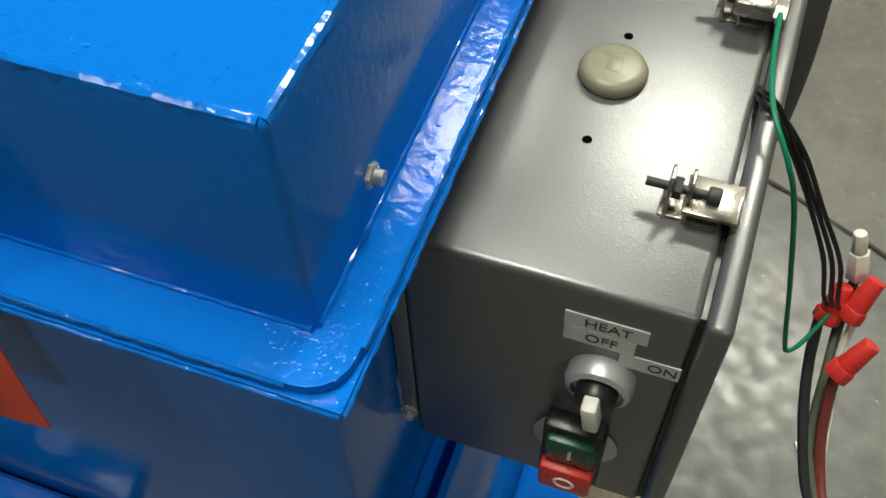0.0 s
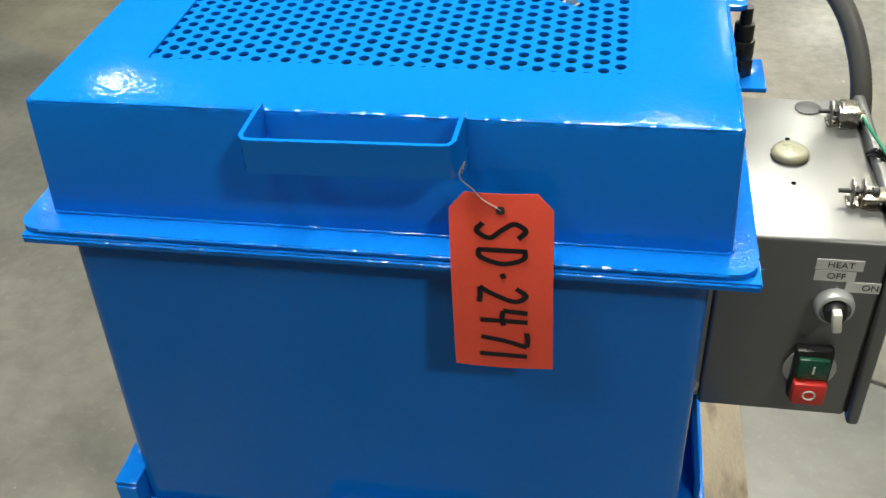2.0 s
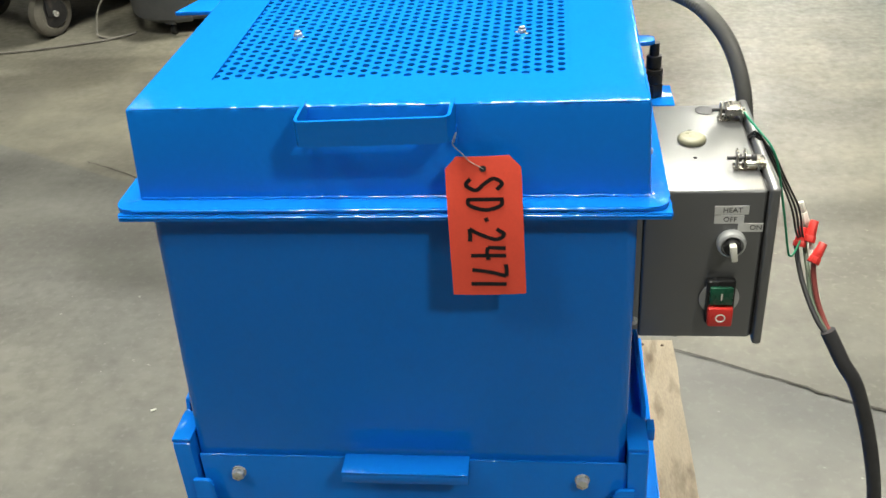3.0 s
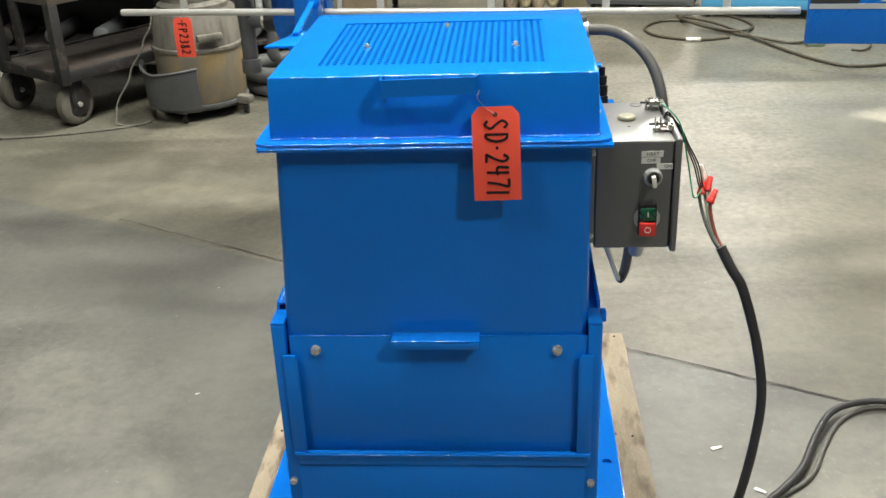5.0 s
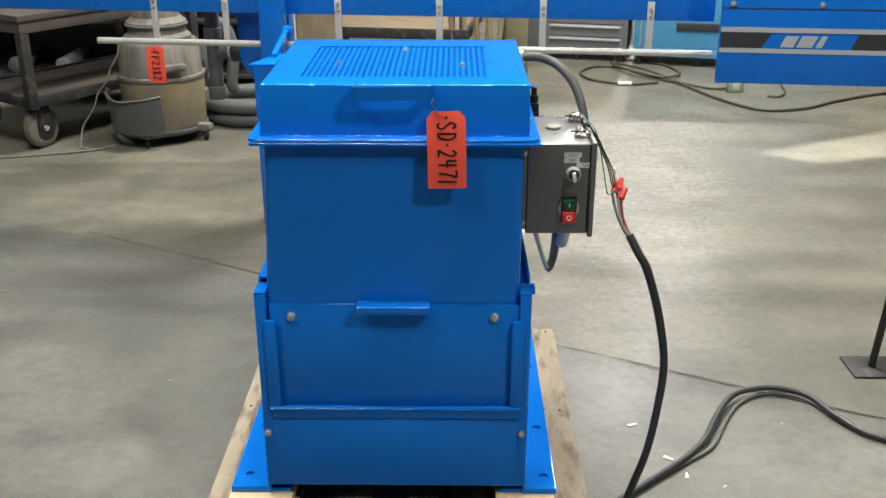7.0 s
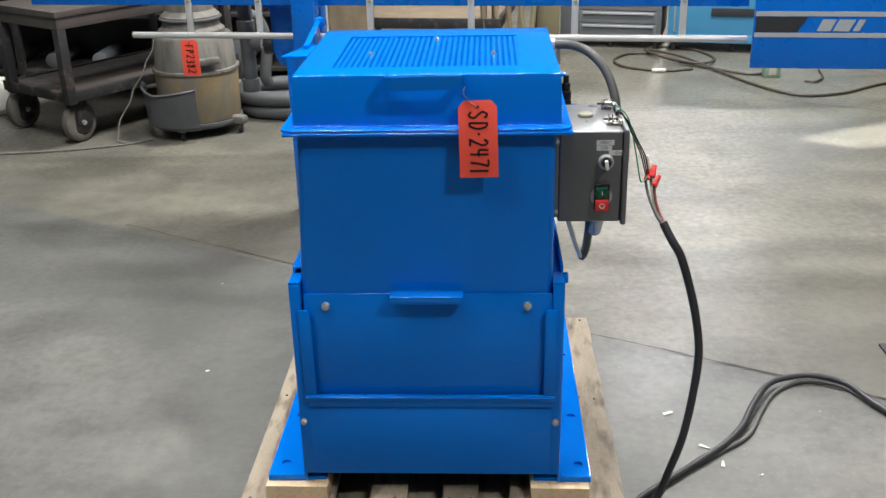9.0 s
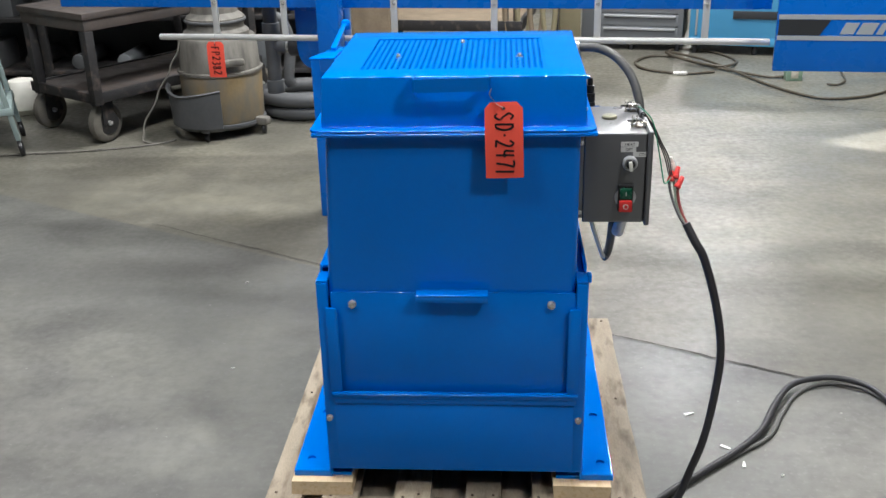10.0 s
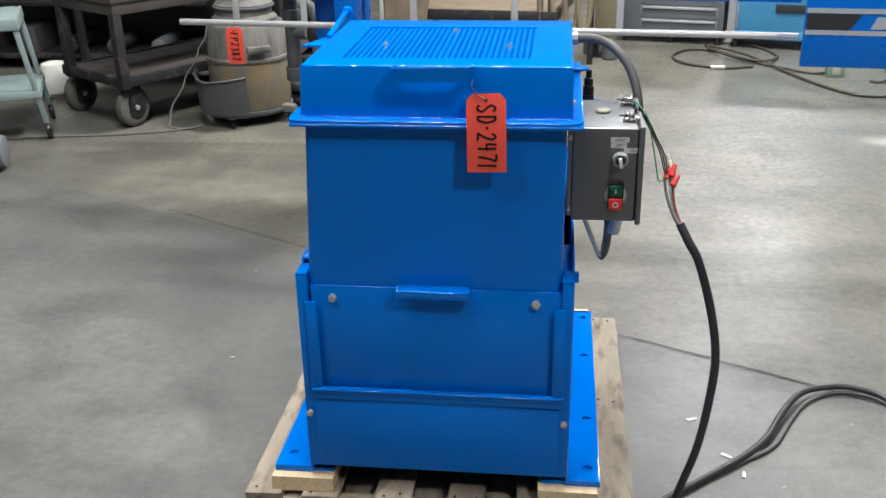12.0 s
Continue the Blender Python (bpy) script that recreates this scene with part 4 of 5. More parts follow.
for k, (x0, x1) in enumerate(((-0.462, -0.373), (-0.323, -0.237), (-0.148, -0.062), (0.026, 0.111), (0.189, 0.275), (0.375, 0.462))):
    part("deck_board", board(x0, x1, -0.04, 0.95, 0.112, 0.13, k), WOOD_OLD, pallet)
for k, y0 in enumerate((-0.04, 0.43, 0.905)):
    part("stringer", board(-0.46, 0.46, y0, y0 + 0.042, 0.02, 0.1115, 20 + k), WOOD_OLD, pallet)
for k, x0 in enumerate((-0.46, -0.2, 0.1, 0.37)):
    part("bottom_board", board(x0, x0 + 0.09, -0.04, 0.95, 0.001, 0.0195, 40 + k), WOOD_OLD, pallet)
for k, (x0, x1) in enumerate(((-0.236, -0.15), (-0.061, 0.025), (0.112, 0.188))):
    part("lower_deck_board", board(x0, x1, -0.03, 0.94, 0.07, 0.09, 80 + k), WOOD_OLD, pallet)
for x0, x1 in ((-0.398, -0.25), (0.238, 0.374)):
    single("bearer_plank", board(x0, x1, -0.022, 0.93, 0.1305, 0.168, 60 + int(x0 * 10)), WOOD_NEW, "fresh pine plank bearer between pallet and dryer", "plank", "bearers under the dryer")

# nail heads in the deck boards
for x0 in (-0.462, -0.323, -0.148, 0.026, 0.189, 0.375):
    for y0 in (-0.019, 0.451, 0.926):
        for dx in (0.02, 0.065):
            x, y = x0 + dx + rnd.uniform(-0.006, 0.006), y0 + rnd.uniform(-0.008, 0.008)
            part("nail", rod((x, y, 0.125), (x, y, 0.1318), 0.0036, n=8), RUST, pallet)

# chips of white plastic on the floor
for cx, cy, l, a in ((0.671, 0.573, 0.03, 20), (0.743, 0.4, 0.03, -35), (0.777, 0.318, 0.026, 80), (1.1, 0.79, 0.024, 15), (0.87, 0.27, 0.012, 40), (-0.78, 0.82, 0.014, 30), (-0.9, 1.5, 0.01, 0)):
    b = block(-l / 2, l / 2, -l / 5, l / 5, 0.0005, 0.004, 0.001)
    for v in b.verts:
        v.co.y *= 1 - 0.5 * (v.co.x > 0)
    b.transform(pose(cx, cy, 0, 0, 0, a))
    single("plastic_chip", b, CHIP, "small white plastic chip lying on concrete", "debris", "chips on the floor")

# ---- filter press behind the dryer ----
press = thing("filter_press", (0.0, 2.19, 0.0), "long blue filter press with a hanging galvanised rail", "filter press", rz=-6.1)
beam = part("side_beam", block(-1.9, 1.19, 0.03, 0.07, 0.944, 1.12, 0.003), PRESS_BLUE, press)
part("rail_pipe", rod((-1.425, 0, 0.82), (1.19, 0, 0.82), 0.0135, n=20, bevel=0.002), PIPE, press, "galvanised rail pipe")
for hx in (-1.165, -0.85, -0.36, 0.07, 0.50, 0.935):
    hg = part("hanger_strap", block(hx - 0.014, hx + 0.014, 0.019, 0.0285, 0.806, 1.02, 0.001), PIPE, press, "galvanised hanger strap")
    for hz in (0.965, 0.99):
        part("strap_bolt", hexbolt((hx, 0.019, hz), (0, -1, 0), 0.006, 0.007), STEEL, hg)
part("front_post", block(-0.66, -0.565, -0.13, -0.04, 0.70, 1.25, 0.006), PRESS_BLUE, press)
head = [(-0.83, 1.25), (-0.83, 0.75)] + [(-0.76 + 0.07 * math.cos(radians(a)), 0.75 + 0.09 * math.sin(radians(a))) for a in range(180, 271, 15)] + [(-0.6, 0.66), (-0.6, 1.25)]
part("end_head", prism(head, 0.09, Matrix.Translation((0, 0.2, 0)) @ Matrix(((1, 0, 0, 0), (0, 0, -1, 0), (0, 1, 0, 0), (0, 0, 0, 1))), 0.004), PRESS_BLUE, press)
part("head_band", block(-0.845, -0.60, 0.072, 0.108, 0.925, 0.945, 0.002), PRESS_BLUE, press)
part("leg", block(-0.732, -0.58, -0.02, 0.10, 0.0, 0.73, 0.004), PRESS_BLUE, press)
part("outlet_ring", rod((-0.89, 0.15, 0.755), (-0.875, 0.15, 0.755), 0.032, n=24, bevel=0.003), STEEL, press, "bright pipe union")
part("outlet_flange", rod((-0.875, 0.15, 0.755), (-0.83, 0.15, 0.755), 0.045, n=24, bevel=0.004), DARK_STEEL, press)
b = rod((-0.96, 0.15, 0.56), (-0.96, 0.15, 1.3), 0.032, n=20, bevel=0.003)
b = rod((-0.97, 0.15, 0.755), (-0.885, 0.15, 0.755), 0.03, n=20, bm=b)
b = rod((-0.96, 0.15, 0.54), (-0.96, 0.15, 0.6), 0.04, n=20, bevel=0.003, bm=b)
b = rod((-0.96, 0.15, 0.80), (-0.96, 0.15, 0.86), 0.04, n=20, bevel=0.003, bm=b)
part("manifold_pipe", b, VAC_DARK, press, "dark grey plastic manifold pipe")
PX0, PX1, PYF = 1.186, 2.9, -0.165
hous = part("housing", block(PX0, PX1, PYF, PYF + 0.02, 0.738, 1.2, 0.004), PRESS_BLUE, press, "blue sheet housing with grey stripes")
part("stripe", block(PX0 + 0.004, PX1, PYF - 0.002, PYF + 0.001, 0.9385, 0.957), STRIPE, hous, "pale grey stripe")
part("stripe", block(PX0 + 0.004, PX1, PYF - 0.002, PYF + 0.001, 0.859, 0.8765), STRIPE, hous, "pale grey stripe")
FACE = Matrix.Translation((0, PYF, 0)) @ Matrix(((1, 0, 0, 0), (0, 0, -1, 0), (0, 1, 0, 0), (0, 0, 0, 1)))
part("dark_field", prism([(PX0 + 0.006, 0.8785), (1.345, 0.8785), (1.382, 0.937), (PX0 + 0.006, 0.937)], 0.002, FACE), CHARCOAL, hous, "charcoal painted field")
part("dark_field", prism([(1.682, 0.8785), (2.3, 0.8785), (2.3, 0.937), (1.706, 0.937)], 0.002, FACE), CHARCOAL, hous, "charcoal painted field")
for lx, lw, lh in ((1.418, 0.05, 0.044), (1.478, 0.06, 0.044), (1.55, 0.024, 0.044)):
    part("logo_shape", prism([(lx, 0.883), (lx + lw, 0.883), (lx + lw + 0.02, 0.883 + lh), (lx + 0.02, 0.883 + lh)], 0.002, FACE), STRIPE, hous, "plain grey logo shape")
part("seam", block(PX0 + 0.002, PX1, PYF - 0.001, PYF + 0.001, 1.026, 1.031), DARK_STEEL, hous)
for k in range(4):
    part("cover_bolt", hexbolt((PX0 + 0.04 + 0.33 * k, PYF, 1.045), (0, -1, 0), 0.008, 0.008), STEEL, hous)
PM = pose(0, 2.19, 0, 0, 0, -6.1)
ptag = card_tag("press_tag", PM @ Matrix.Translation((-1.165, -0.019, 0.803)) @ pose(0, 0, 0, 90, 0, 0), 0.079, 0.158, "FP2382", "orange card tag with handwritten characters on the rail", letter=0.036, pitch=0.0215, start=0.02)
part("wire_loop", tube([PM @ Vector((-1.165, -0.02, 0.79)), PM @ Vector((-1.165, -0.022, 0.815)), PM @ Vector((-1.165, 0, 0.837)), PM @ Vector((-1.165, 0.02, 0.82))], 0.0008, 6, 6), STEEL, ptag)

# ---- lid stay at the dryer's rear corner ----
stay = part("stay_bracket", prism([(-0.385, 0.505), (-0.318, 0.505), (-0.316, 0.60), (-0.268, 0.605), (-0.268, 0.64), (-0.335, 0.655)], 0.006, Matrix.Translation((0, 0, 1.088)), 0.001), BLUE, dryer)
part("stay_web", block(-0.322, -0.316, 0.506, 0.64, 1.05, 1.088, 0.001), BLUE, stay)
b = block(-0.007, 0.007, 0, 0.27, -0.004, 0.004, 0.001)
b.transform(pose(-0.335, 0.6, 1.098, 4, 0, 2))
part("stay_bar", b, BLUE, stay)
part("stay_pivot", lathe([(0.004, -0.016), (0.012, -0.014), (0.015, -0.007), (0.015, 0.005), (0.011, 0.012), (0.003, 0.015)], (-0.343, 0.875, 1.115), 20), BLUE, stay, "blue pivot knuckle")

# ---- shop vacuum ----
vac = thing("shop_vacuum", (-1.575, 3.74, 0.0), "dusty tan and grey drum shop vacuum on casters", "vacuum")
VC = (-1.575, 3.74, 0)
drum = part("drum", lathe([(0.19, 0.075), (0.225, 0.08), (0.235, 0.1), (0.242, 0.37), (0.236, 0.375), (0.1, 0.375)], VC, 48), VAC_TAN, vac, "stained tan drum")
part("band", lathe([(0.238, 0.365), (0.25, 0.37), (0.25, 0.385), (0.238, 0.39)], VC, 48), VAC_GREY, vac)
part("upper_shell", lathe([(0.236, 0.388), (0.234, 0.40), (0.226, 0.56), (0.215, 0.575), (0.05, 0.58)], VC, 48), VAC_GREY, vac)
part("head", lathe([(0.19, 0.575), (0.19, 0.60), (0.165, 0.62), (0.16, 0.66), (0.17, 0.665), (0.17, 0.68), (0.135, 0.71), (0.13, 0.78), (0.10, 0.83), (0.02, 0.84)], VC, 40), VAC_GREY, vac)
part("head_lip", lathe([(0.172, 0.655), (0.178, 0.66), (0.178, 0.668), (0.172, 0.672)], VC, 40), VAC_DARK, vac)
b = block(-0.07, 0.07, -0.275, -0.235, 0.43, 0.47, 0.012)
b.transform(pose(*VC, 0, 0, 32))
part("carry_grip", b, VAC_GREY, vac)
# bumper apron that wraps the drum's front
b = bmesh.new()
rows = []
for i in range(15):
    a = radians(196 + i * 6.2)
    r = 0.30 + 0.03 * math.sin(i / 14 * 3.1)
    top = 0.265 + 0.035 * abs(i / 14 - 0.5) * 2
    rows.append([b.verts.new((VC[0] + rr * math.cos(a), VC[1] + rr * math.sin(a), z)) for rr, z in ((r * 0.9, 0.06), (r, 0.085), (r * 1.04, top), (r * 1.07, top + 0.006), (r * 1.05, top + 0.014), (r * 1.0, top), (r * 0.95, 0.09))])
for q, w in zip(rows, rows[1:]):
    for k in range(7):
        b.faces.new((q[k], q[(k + 1) % 7], w[(k + 1) % 7], w[k]))
b.faces.new(rows[0]), b.faces.new(rows[-1])
part("apron", b, VAC_DARK, vac, "dark grey plastic tool apron")
part("base_skirt", lathe([(0.16, 0.05), (0.22, 0.05), (0.245, 0.07), (0.245, 0.085), (0.2, 0.088)], VC, 40), VAC_DARK, vac)
for a in (-20, 75, 165, 262):
    cx, cy = VC[0] + 0.27 * math.cos(radians(a)), VC[1] + 0.27 * math.sin(radians(a))
    b = block(-0.05, 0.04, -0.03, 0.03, 0.055, 0.105, 0.014)
    b.transform(pose(cx, cy, 0, 0, 0, a))
    part("caster_arm", b, VAC_DARK if a == 262 else VAC_GREY, vac)
    part("caster", rod((cx - 0.012, cy, 0.027), (cx + 0.012, cy, 0.027), 0.027, n=18, bevel=0.004), BLACK, vac)
part("power_cord", tube([(-1.76, 3.6, 0.56), (-1.775, 3.59, 0.5), (-1.815, 3.58, 0.44), (-1.835, 3.57, 0.38), (-1.9, 3.56, 0.29), (-1.925, 3.54, 0.22), (-1.985, 3.5, 0.12), (-1.995, 3.47, 0.05), (-1.99, 3.45, 0.01), (-1.9, 3.42, 0.007), (-1.82, 3.5, 0.007), (-1.86, 3.44, 0.007), (-2.0, 3.36, 0.007), (-2.3, 3.27, 0.007), (-2.62, 3.22, 0.007), (-2.9, 3.16, 0.007)], 0.005, 8, 8), VAC_GREY, vac, "grey power cord trailing on the floor")
b = tube([(-1.36, 4.05, 0.62), (-1.27, 4.08, 0.6), (-1.22, 4.08, 0.45), (-1.24, 4.06, 0.25), (-1.23, 4.08, 0.2)], 0.035, 6, 14)
part("suction_hose", b, VAC_DARK, vac)
for k in range(2):
    ring = [(-1.12 + (0.27 + 0.03 * k) * math.cos(radians(a)), 4.12 + (0.2 + 0.02 * k) * math.sin(radians(a)), 0.05 + 0.085 * k) for a in range(0, 361, 24)]
    single("coiled_hose", tube(ring, 0.046, 4, 14), VAC_DARK, "dusty grey suction hose coiled on the floor", "hose", "coiled hose turns")

# ---- steel work cart ----
cart = thing("work_cart", (-2.22, 3.42, 0.0), "worn dark steel two-deck work cart on large casters", "cart", rz=56)
CL, CW = 1.25, 0.62
part("top_deck", block(-0.04, CL, -0.04, CW, 0.725, 0.76, 0.004, bm=block(-0.03, CL - 0.01, -0.03, CW - 0.01, 0.66, 0.725, 0.003)), CART_TOP, cart, "worn steel top deck with an edge rim")
part("lower_deck", block(-0.03, CL - 0.02, -0.03, CW - 0.01, 0.29, 0.30, 0.002), CART_TOP, cart)
for x0, x1, y0, y1 in ((-0.035, CL, -0.035, -0.005), (-0.035, CL, CW - 0.03, CW), (-0.035, -0.005, -0.005, CW - 0.03), (CL - 0.03, CL, -0.005, CW - 0.03)):
    part("rim", block(x0, x1, y0, y1, 0.25, 0.308, 0.003), CART, cart)
for x, y in ((0, 0), (CL - 0.05, 0), (0, CW - 0.05), (CL - 0.05, CW - 0.05)):
    part("leg", block(x - 0.036, x + 0.018, y - 0.036, y + 0.018, 0.24, 0.66, 0.003), CART, cart)
    cst = part("caster_fork", block(x + 0.02, x + 0.1, y + 0.0, y + 0.02, 0.11, 0.24, 0.004, bm=block(x + 0.02, x + 0.1, y + 0.07, y + 0.09, 0.11, 0.24, 0.004)), CART, cart)
    wh = part("wheel", lathe([(0.03, -0.026), (0.074, -0.026), (0.078, -0.031), (0.1, -0.03), (0.114, -0.02), (0.118, 0.0), (0.114, 0.02), (0.1, 0.03), (0.078, 0.031), (0.074, 0.026), (0.03, 0.026)], (0, 0, 0), 36), WHEEL, cst, "dusty solid caster wheel")
    part("hub", rod((x + 0.06, y + 0.008, 0.118), (x + 0.06, y + 0.082, 0.118), 0.07, n=24, bevel=0.006), CART, cst, "dark steel wheel hub")
    wh.data.transform(Matrix.Translation((x + 0.06, y + 0.045, 0.118)) @ pose(0, 0, 0, 90, 0, 12))
    part("axle", rod((x + 0.06, y - 0.012, 0.118), (x + 0.06, y + 0.1, 0.118), 0.014, n=12), STEEL, cst)
single("motor_part", rod((-2.36, 3.95, 0.81), (-2.2, 4.05, 0.81), 0.05, n=24, bevel=0.01), mat("dark_green_paint", (0.02, 0.07, 0.05), 0.4, 0, 0.2, 10), "dark green electric motor lying on the cart", "motor")
single("steel_flange", lathe([(0.03, 0), (0.09, 0), (0.09, 0.015), (0.04, 0.02), (0.04, 0.05), (0.03, 0.05)], (-2.08, 3.98, 0.761), 28), PIPE, "bare steel flange lying on the cart", "machine part")
single("white_sack", lathe([(0.08, 0.0), (0.115, 0.04), (0.12, 0.15), (0.08, 0.22), (0.02, 0.235)], (-3.03, 4.16, 0), 28), WHITE, "pale rounded form standing on the floor", "sack")
rack = thing("storage_rack", (-2.3, 5.2, 0.0), "dark steel storage rack crowded with grey parts", "rack")
for x in (-4.2, -3.2, -2.2, -1.25):
    for y in (4.95, 5.45):
        part("post", block(x - 0.025, x + 0.025, y - 0.025, y + 0.025, 0, 1.3, 0.003), CART, rack)
for z in (0.08, 0.46, 0.86):
    part("shelf", block(-4.22, -1.23, 4.93, 5.47, z, z + 0.03, 0.003), CART, rack)
part("back_sheet", block(-4.22, -1.23, 5.475, 5.485, 0.0, 1.3), VAC_DARK, rack)
q = random.Random(8)
for k in range(16):
    x, z = -4.0 + 0.17 * k, (0.11, 0.49)[k % 2]
    w, h = q.uniform(0.1, 0.2), q.uniform(0.12, 0.28)
    m_ = (VAC_DARK, CART_TOP, CART, VAC_DARK, CAB_GREY)[q.randrange(5)]
    if q.random() < 0.5:
        single("stored_box", block(x - w / 2, x + w / 2, 4.98, 5.3, z, z + h, 0.006), m_, "dull grey box stored on the rack", "box", "boxes on the rack")
    else:
        single("stored_roller", rod((x, 4.97, z + w / 2), (x, 5.4, z + w / 2), w / 2, n=22, bevel=0.006), m_, "dull round machine part stored on the rack", "machine part", "parts on the rack")

# ---- pale green utility cart ----
ucart = thing("utility_cart", (-2.61, 3.22, 0.0), "pale green steel utility cart on casters", "cart", rz=205)
for x, y in ((0, 0), (0, -0.45), (0.7, 0), (0.7, -0.45)):
    part("leg", block(x - 0.014, x + 0.014, y - 0.014, y + 0.014, 0.09, 0.68, 0.003), TEAL, ucart)
    part("caster", rod((x - 0.013, y, 0.045), (x + 0.013, y, 0.045), 0.045, n=20, bevel=0.006), BLACK, ucart)
part("tray", block(-0.022, 0.722, -0.472, 0.022, 0.24, 0.28, 0.003), TEAL, ucart)
part("tray", block(-0.022, 0.722, -0.472, 0.022, 0.62, 0.68, 0.004), TEAL, ucart)
# the cart stands skewed, its uprights leaning away
for piece in ucart.children:
    piece.data.transform(Matrix(((1, 0, 0.14, 0), (0, 1, 0, 0), (0, 0, 1, 0), (0, 0, 0, 1))))
b = rod((-2.72, 2.62, 0.1), (-2.56, 2.66, 0.1), 0.085, n=28, bevel=0.02)
single("motor_casing", b, CAB_GREY, "pale grey motor casing lying on the floor", "motor")

# ---- far side of the shop ----
dc = thing("drawer_cabinet", (1.12, 6.0, 0.0), "grey steel drawer cabinet with full-width pulls", "cabinet", rz=-14)
part("body", block(-0.4, 0.4, 0.0, 0.55, 0.075, 1.0, 0.006), CAB_GREY, dc)
for k in range(9):
    dr = part("drawer", block(-0.24, 0.36, -0.012, 0.0, 0.1 + 0.1 * k, 0.193 + 0.1 * k, 0.003), CAB_GREY, dc)
    part("pull", block(-0.22, 0.34, -0.03, -0.012, 0.168 + 0.1 * k, 0.186 + 0.1 * k, 0.004), ALUM, dr, "bright full-width pull")
for x in (-0.36, 0.0, 0.36):
    part("foot", rod((x, 0.05, 0), (x, 0.05, 0.075), 0.018, n=12), DARK_STEEL, dc)
bc = thing("blue_cabinet", (1.55, 5.86, 0.0), "light blue steel storage cabinet on short feet", "cabinet", rz=-14)
part("body", block(0.0, 1.5, 0.0, 0.5, 0.07, 1.1, 0.006), CAB_BLUE, bc)
part("plinth", block(0.01, 1.49, -0.006, 0.0, 0.075, 0.135, 0.002), CAB_BLUE, bc)
part("door_edge", block(0.045, 0.06, -0.014, 0.0, 0.15, 1.08, 0.002), ALUM, bc, "bright door edge")
part("slot", block(0.32, 0.75, -0.012, 0.0, 0.28, 0.34, 0.003), CHARCOAL, bc)
for x in (0.05, 0.5, 0.95, 1.4):
    part("foot", rod((x, 0.05, 0), (x, 0.05, 0.07), 0.018, n=12), DARK_STEEL, bc)
lc = thing("low_cart", (-0.25, 5.5, 0.0), "low tray cart with a dusty tan deck", "cart", rz=-8)
part("deck", block(-0.6, 0.5, -0.25, 0.6, 0.33, 0.35, 0.003), CARDBOARD, lc)
for y0, y1 in ((-0.28, -0.25), (0.6, 0.63)):
    part("rim", block(-0.63, 0.53, y0, y1, 0.31, 0.385, 0.003), CART, lc)
for x0, x1 in ((-0.63, -0.6), (0.5, 0.53)):
    part("rim", block(x0, x1, -0.25, 0.6, 0.31, 0.385, 0.003), CART, lc)
for x, y in ((-0.58, -0.22), (0.48, -0.22), (-0.58, 0.57), (0.48, 0.57)):
    part("post", block(x - 0.02, x + 0.02, y - 0.02, y + 0.02, 0.1, 0.95, 0.003), CART, lc)
    part("caster", rod((x - 0.02, y, 0.05), (x + 0.02, y, 0.05), 0.05, n=18, bevel=0.005), BLACK, lc)
b = block(-0.98, -0.70, 5.1, 5.35, 0.0, 1.0)
bmesh.ops.subdivide_edges(b, edges=b.edges[:], cuts=6, use_grid_fill=True)
q = random.Random(11)
for v in b.verts:
    v.co += Vector((q.uniform(-1, 1), q.uniform(-1, 1), 0)) * 0.018
single("paper_roll", b, CARDBOARD, "brown crumpled paper roll standing upright", "paper roll")
single("thin_post", block(-1.02, -0.99, 5.1, 5.14, 0, 1.0, 0.003), PIPE, "thin galvanised post beside the paper roll", "post")
for k in range(4):
    cx = 0.16 + 0.09 * k
    single("hanging_strap", tube([(cx - 0.04, 5.2, 0.9), (cx - 0.05, 5.19, 0.5), (cx - 0.02, 5.18, 0.24 + 0.03 * (k % 2)), (cx + 0.03, 5.19, 0.3), (cx + 0.05, 5.2, 0.6), (cx + 0.04, 5.2, 0.9)], 0.02, 6, 10), KHAKI if k % 2 else CARDBOARD, "brown webbing strap hanging in a loop", "strap", "hanging straps")
single("strap_rack", block(0.08, 0.54, 5.2, 5.24, 0.88, 0.93, 0.003, bm=block(0.1, 0.14, 5.22, 5.26, 0.0, 0.9, 0.003, bm=block(0.46, 0.5, 5.22, 5.26, 0.0, 0.9, 0.003))), CART, "dark steel rack that carries the straps", "rack")
kp = thing("khaki_stand", (0.62, 5.45, 0.0), "khaki machine stand leg on a black caster", "stand")
part("leg", block(0.52, 0.68, 5.5, 5.6, 0.12, 1.0, 0.01), KHAKI, kp)
part("foot", lathe([(0.05, 0.0), (0.06, 0.01), (0.055, 0.12), (0.03, 0.13)], (0.63, 5.42, 0), 20), VAC_DARK, kp)
part("foot", lathe([(0.05, 0.0), (0.06, 0.01), (0.055, 0.12), (0.03, 0.13)], (0.5, 5.6, 0), 20), VAC_DARK, kp)
part("brace", block(0.5, 0.66, 5.42, 5.62, 0.115, 0.135, 0.004), VAC_DARK, kp)

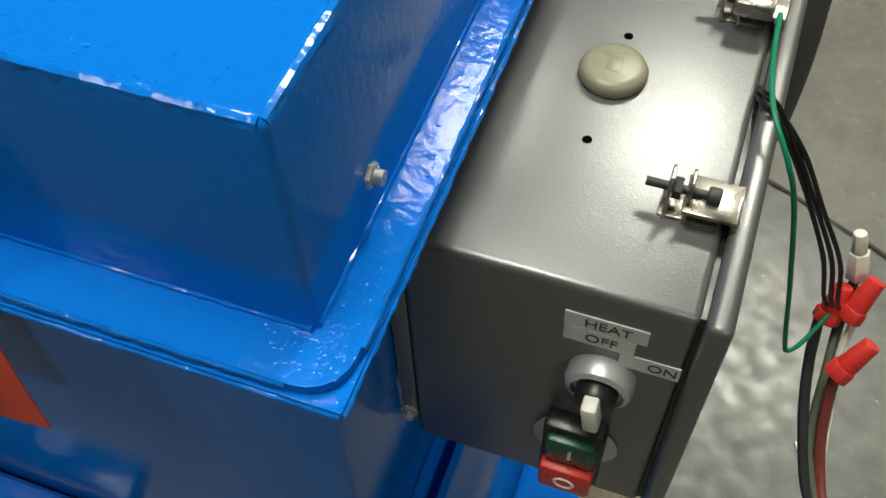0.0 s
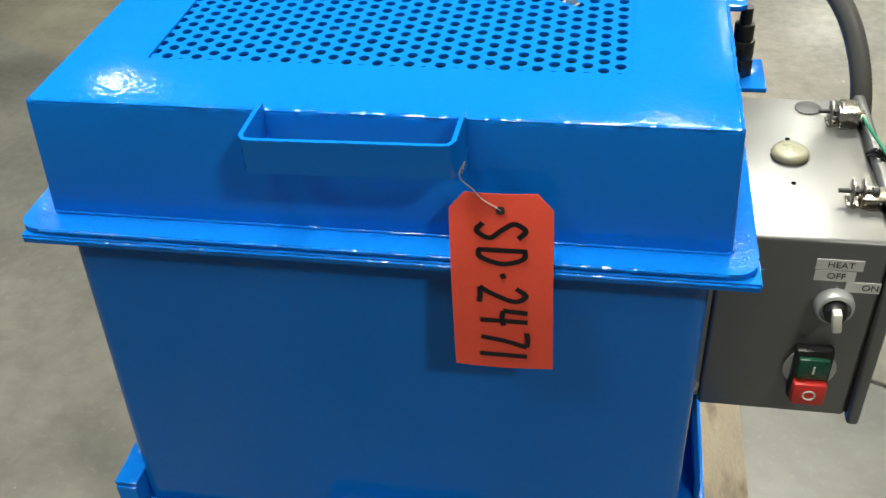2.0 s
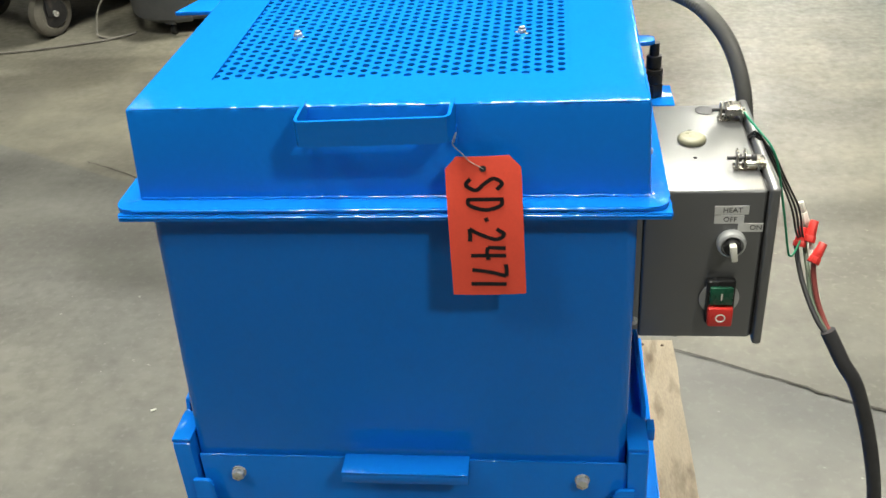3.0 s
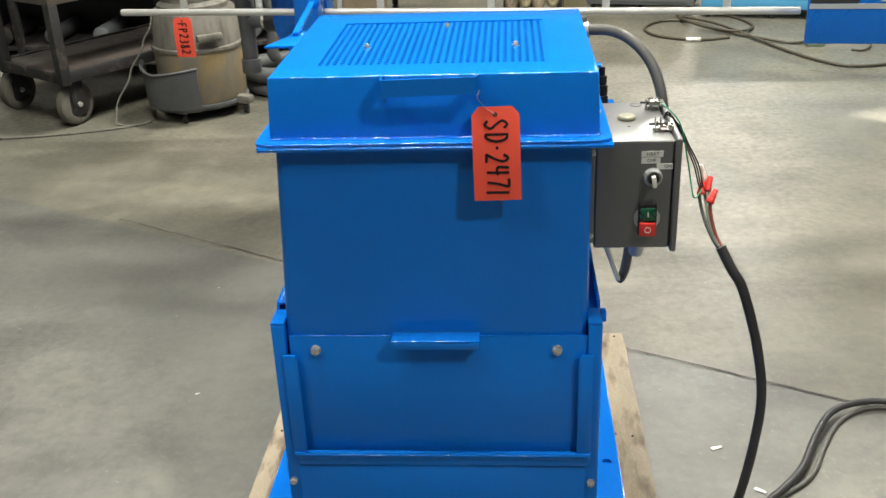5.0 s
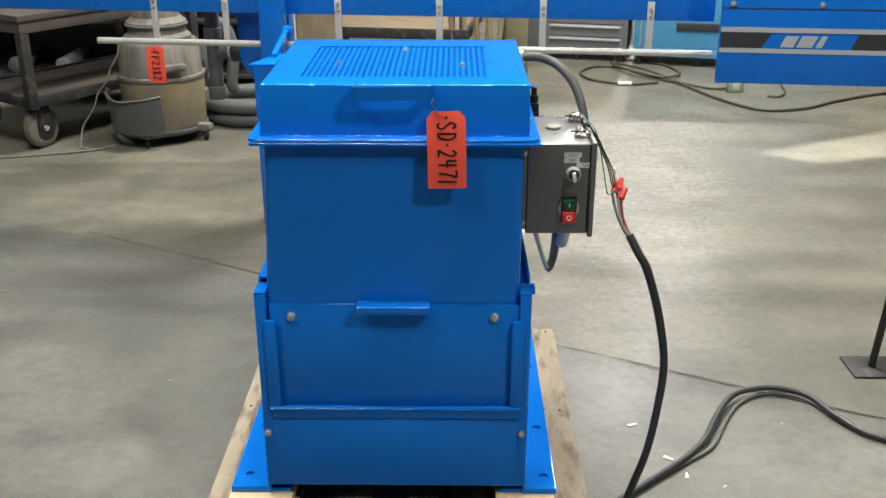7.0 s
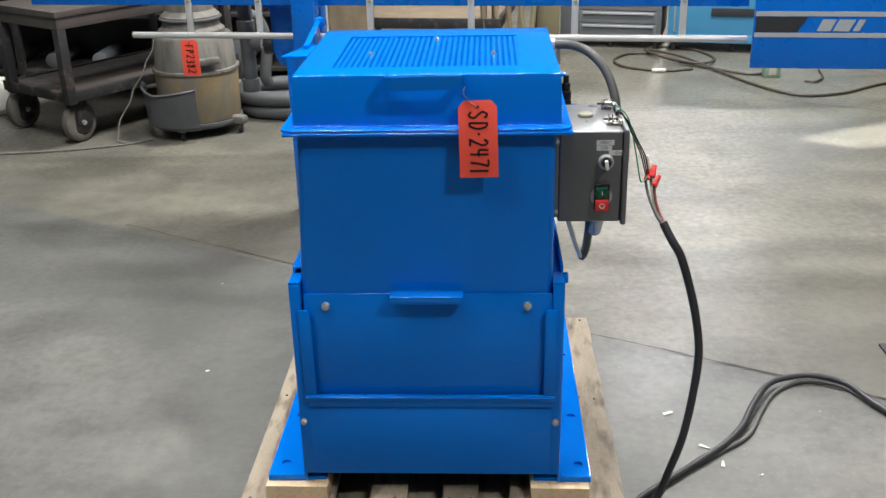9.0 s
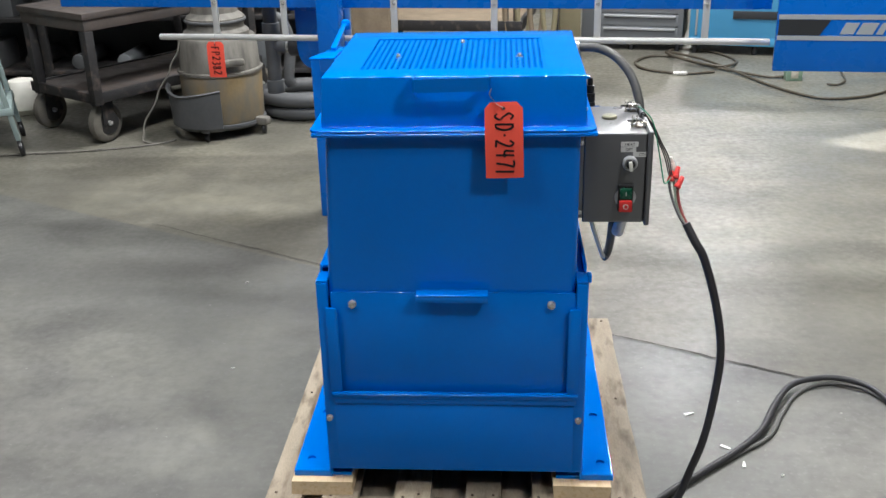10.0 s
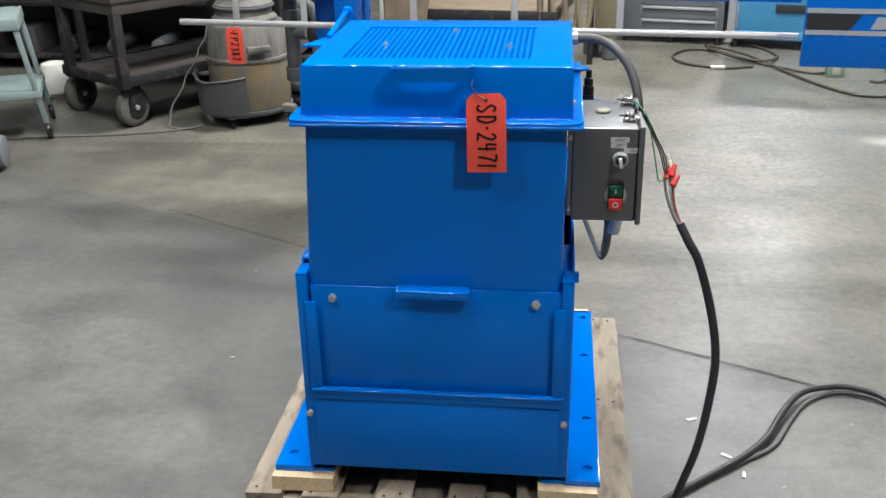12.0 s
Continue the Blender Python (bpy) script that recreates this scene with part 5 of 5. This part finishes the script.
# hose coils, outlet box and lead on the far floor
hs = [(1.62, 5.15, 0.012), (1.4, 5.1, 0.012), (1.15, 5.25, 0.012), (1.1, 5.5, 0.012), (1.25, 5.72, 0.012), (1.45, 5.65, 0.014), (1.6, 5.35, 0.016), (1.8, 5.1, 0.016), (2.0, 4.95, 0.014), (2.18, 5.1, 0.012), (2.25, 5.4, 0.012)]
single("air_hose", tube(hs, 0.0095, 10, 10), HOSE, "brown rubber air hose coiled on the floor", "hose")
hs = [(1.38, 5.85, 0.012), (1.5, 5.98, 0.012), (1.75, 5.85, 0.012), (1.85, 5.5, 0.012), (1.7, 5.25, 0.03), (1.5, 5.4, 0.035), (1.38, 5.7, 0.03), (1.42, 5.8, 0.02), (1.6, 5.5, 0.03), (1.75, 5.15, 0.02), (1.9, 4.75, 0.012), (2.05, 4.45, 0.012), (2.2, 4.34, 0.012), (2.45, 4.4, 0.012), (2.75, 4.62, 0.012), (3.2, 4.85, 0.012), (4.0, 5.0, 0.012)]
single("air_hose", tube(hs, 0.0095, 10, 10), HOSE, "brown rubber air hose running across the floor", "hose")
single("hose_coupling", rod((1.32, 5.1, 0.014), (1.42, 5.095, 0.014), 0.017, n=12, bevel=0.003), STEEL, "bright brass hose coupling", "coupling")
ob_ = thing("outlet_box", (2.12, 4.9, 0.0), "pale green electrical outlet box on the floor", "outlet box")
part("body", block(2.06, 2.17, 4.88, 4.96, 0.0, 0.11, 0.006), mat("pale_green_box", (0.2, 0.3, 0.22), 0.5, 0, 0.1, 20), ob_)
part("plate", block(2.09, 2.14, 4.876, 4.881, 0.02, 0.09, 0.001), mat("ivory_plate", (0.5, 0.48, 0.4), 0.5, 0, 0.1, 20), ob_)
single("outlet_lead", tube([(2.3, 4.75, 0.01), (2.36, 4.72, 0.012), (2.45, 4.85, 0.012), (2.5, 5.1, 0.012)], 0.007, 8, 8), HOSE, "short brown lead with a plug end", "lead")

# floor stand at the aisle
fs = thing("floor_stand", (1.48, 0.93, 0.0), "dark steel floor stand with a square base plate", "stand")
part("base_plate", block(1.44, 1.62, 0.86, 1.0, 0.0, 0.008, 0.001), CART, fs)
part("upright", rod((1.52, 0.93, 0.008), (1.56, 0.97, 0.28), 0.012, n=14, bevel=0.002), BLACK, fs)
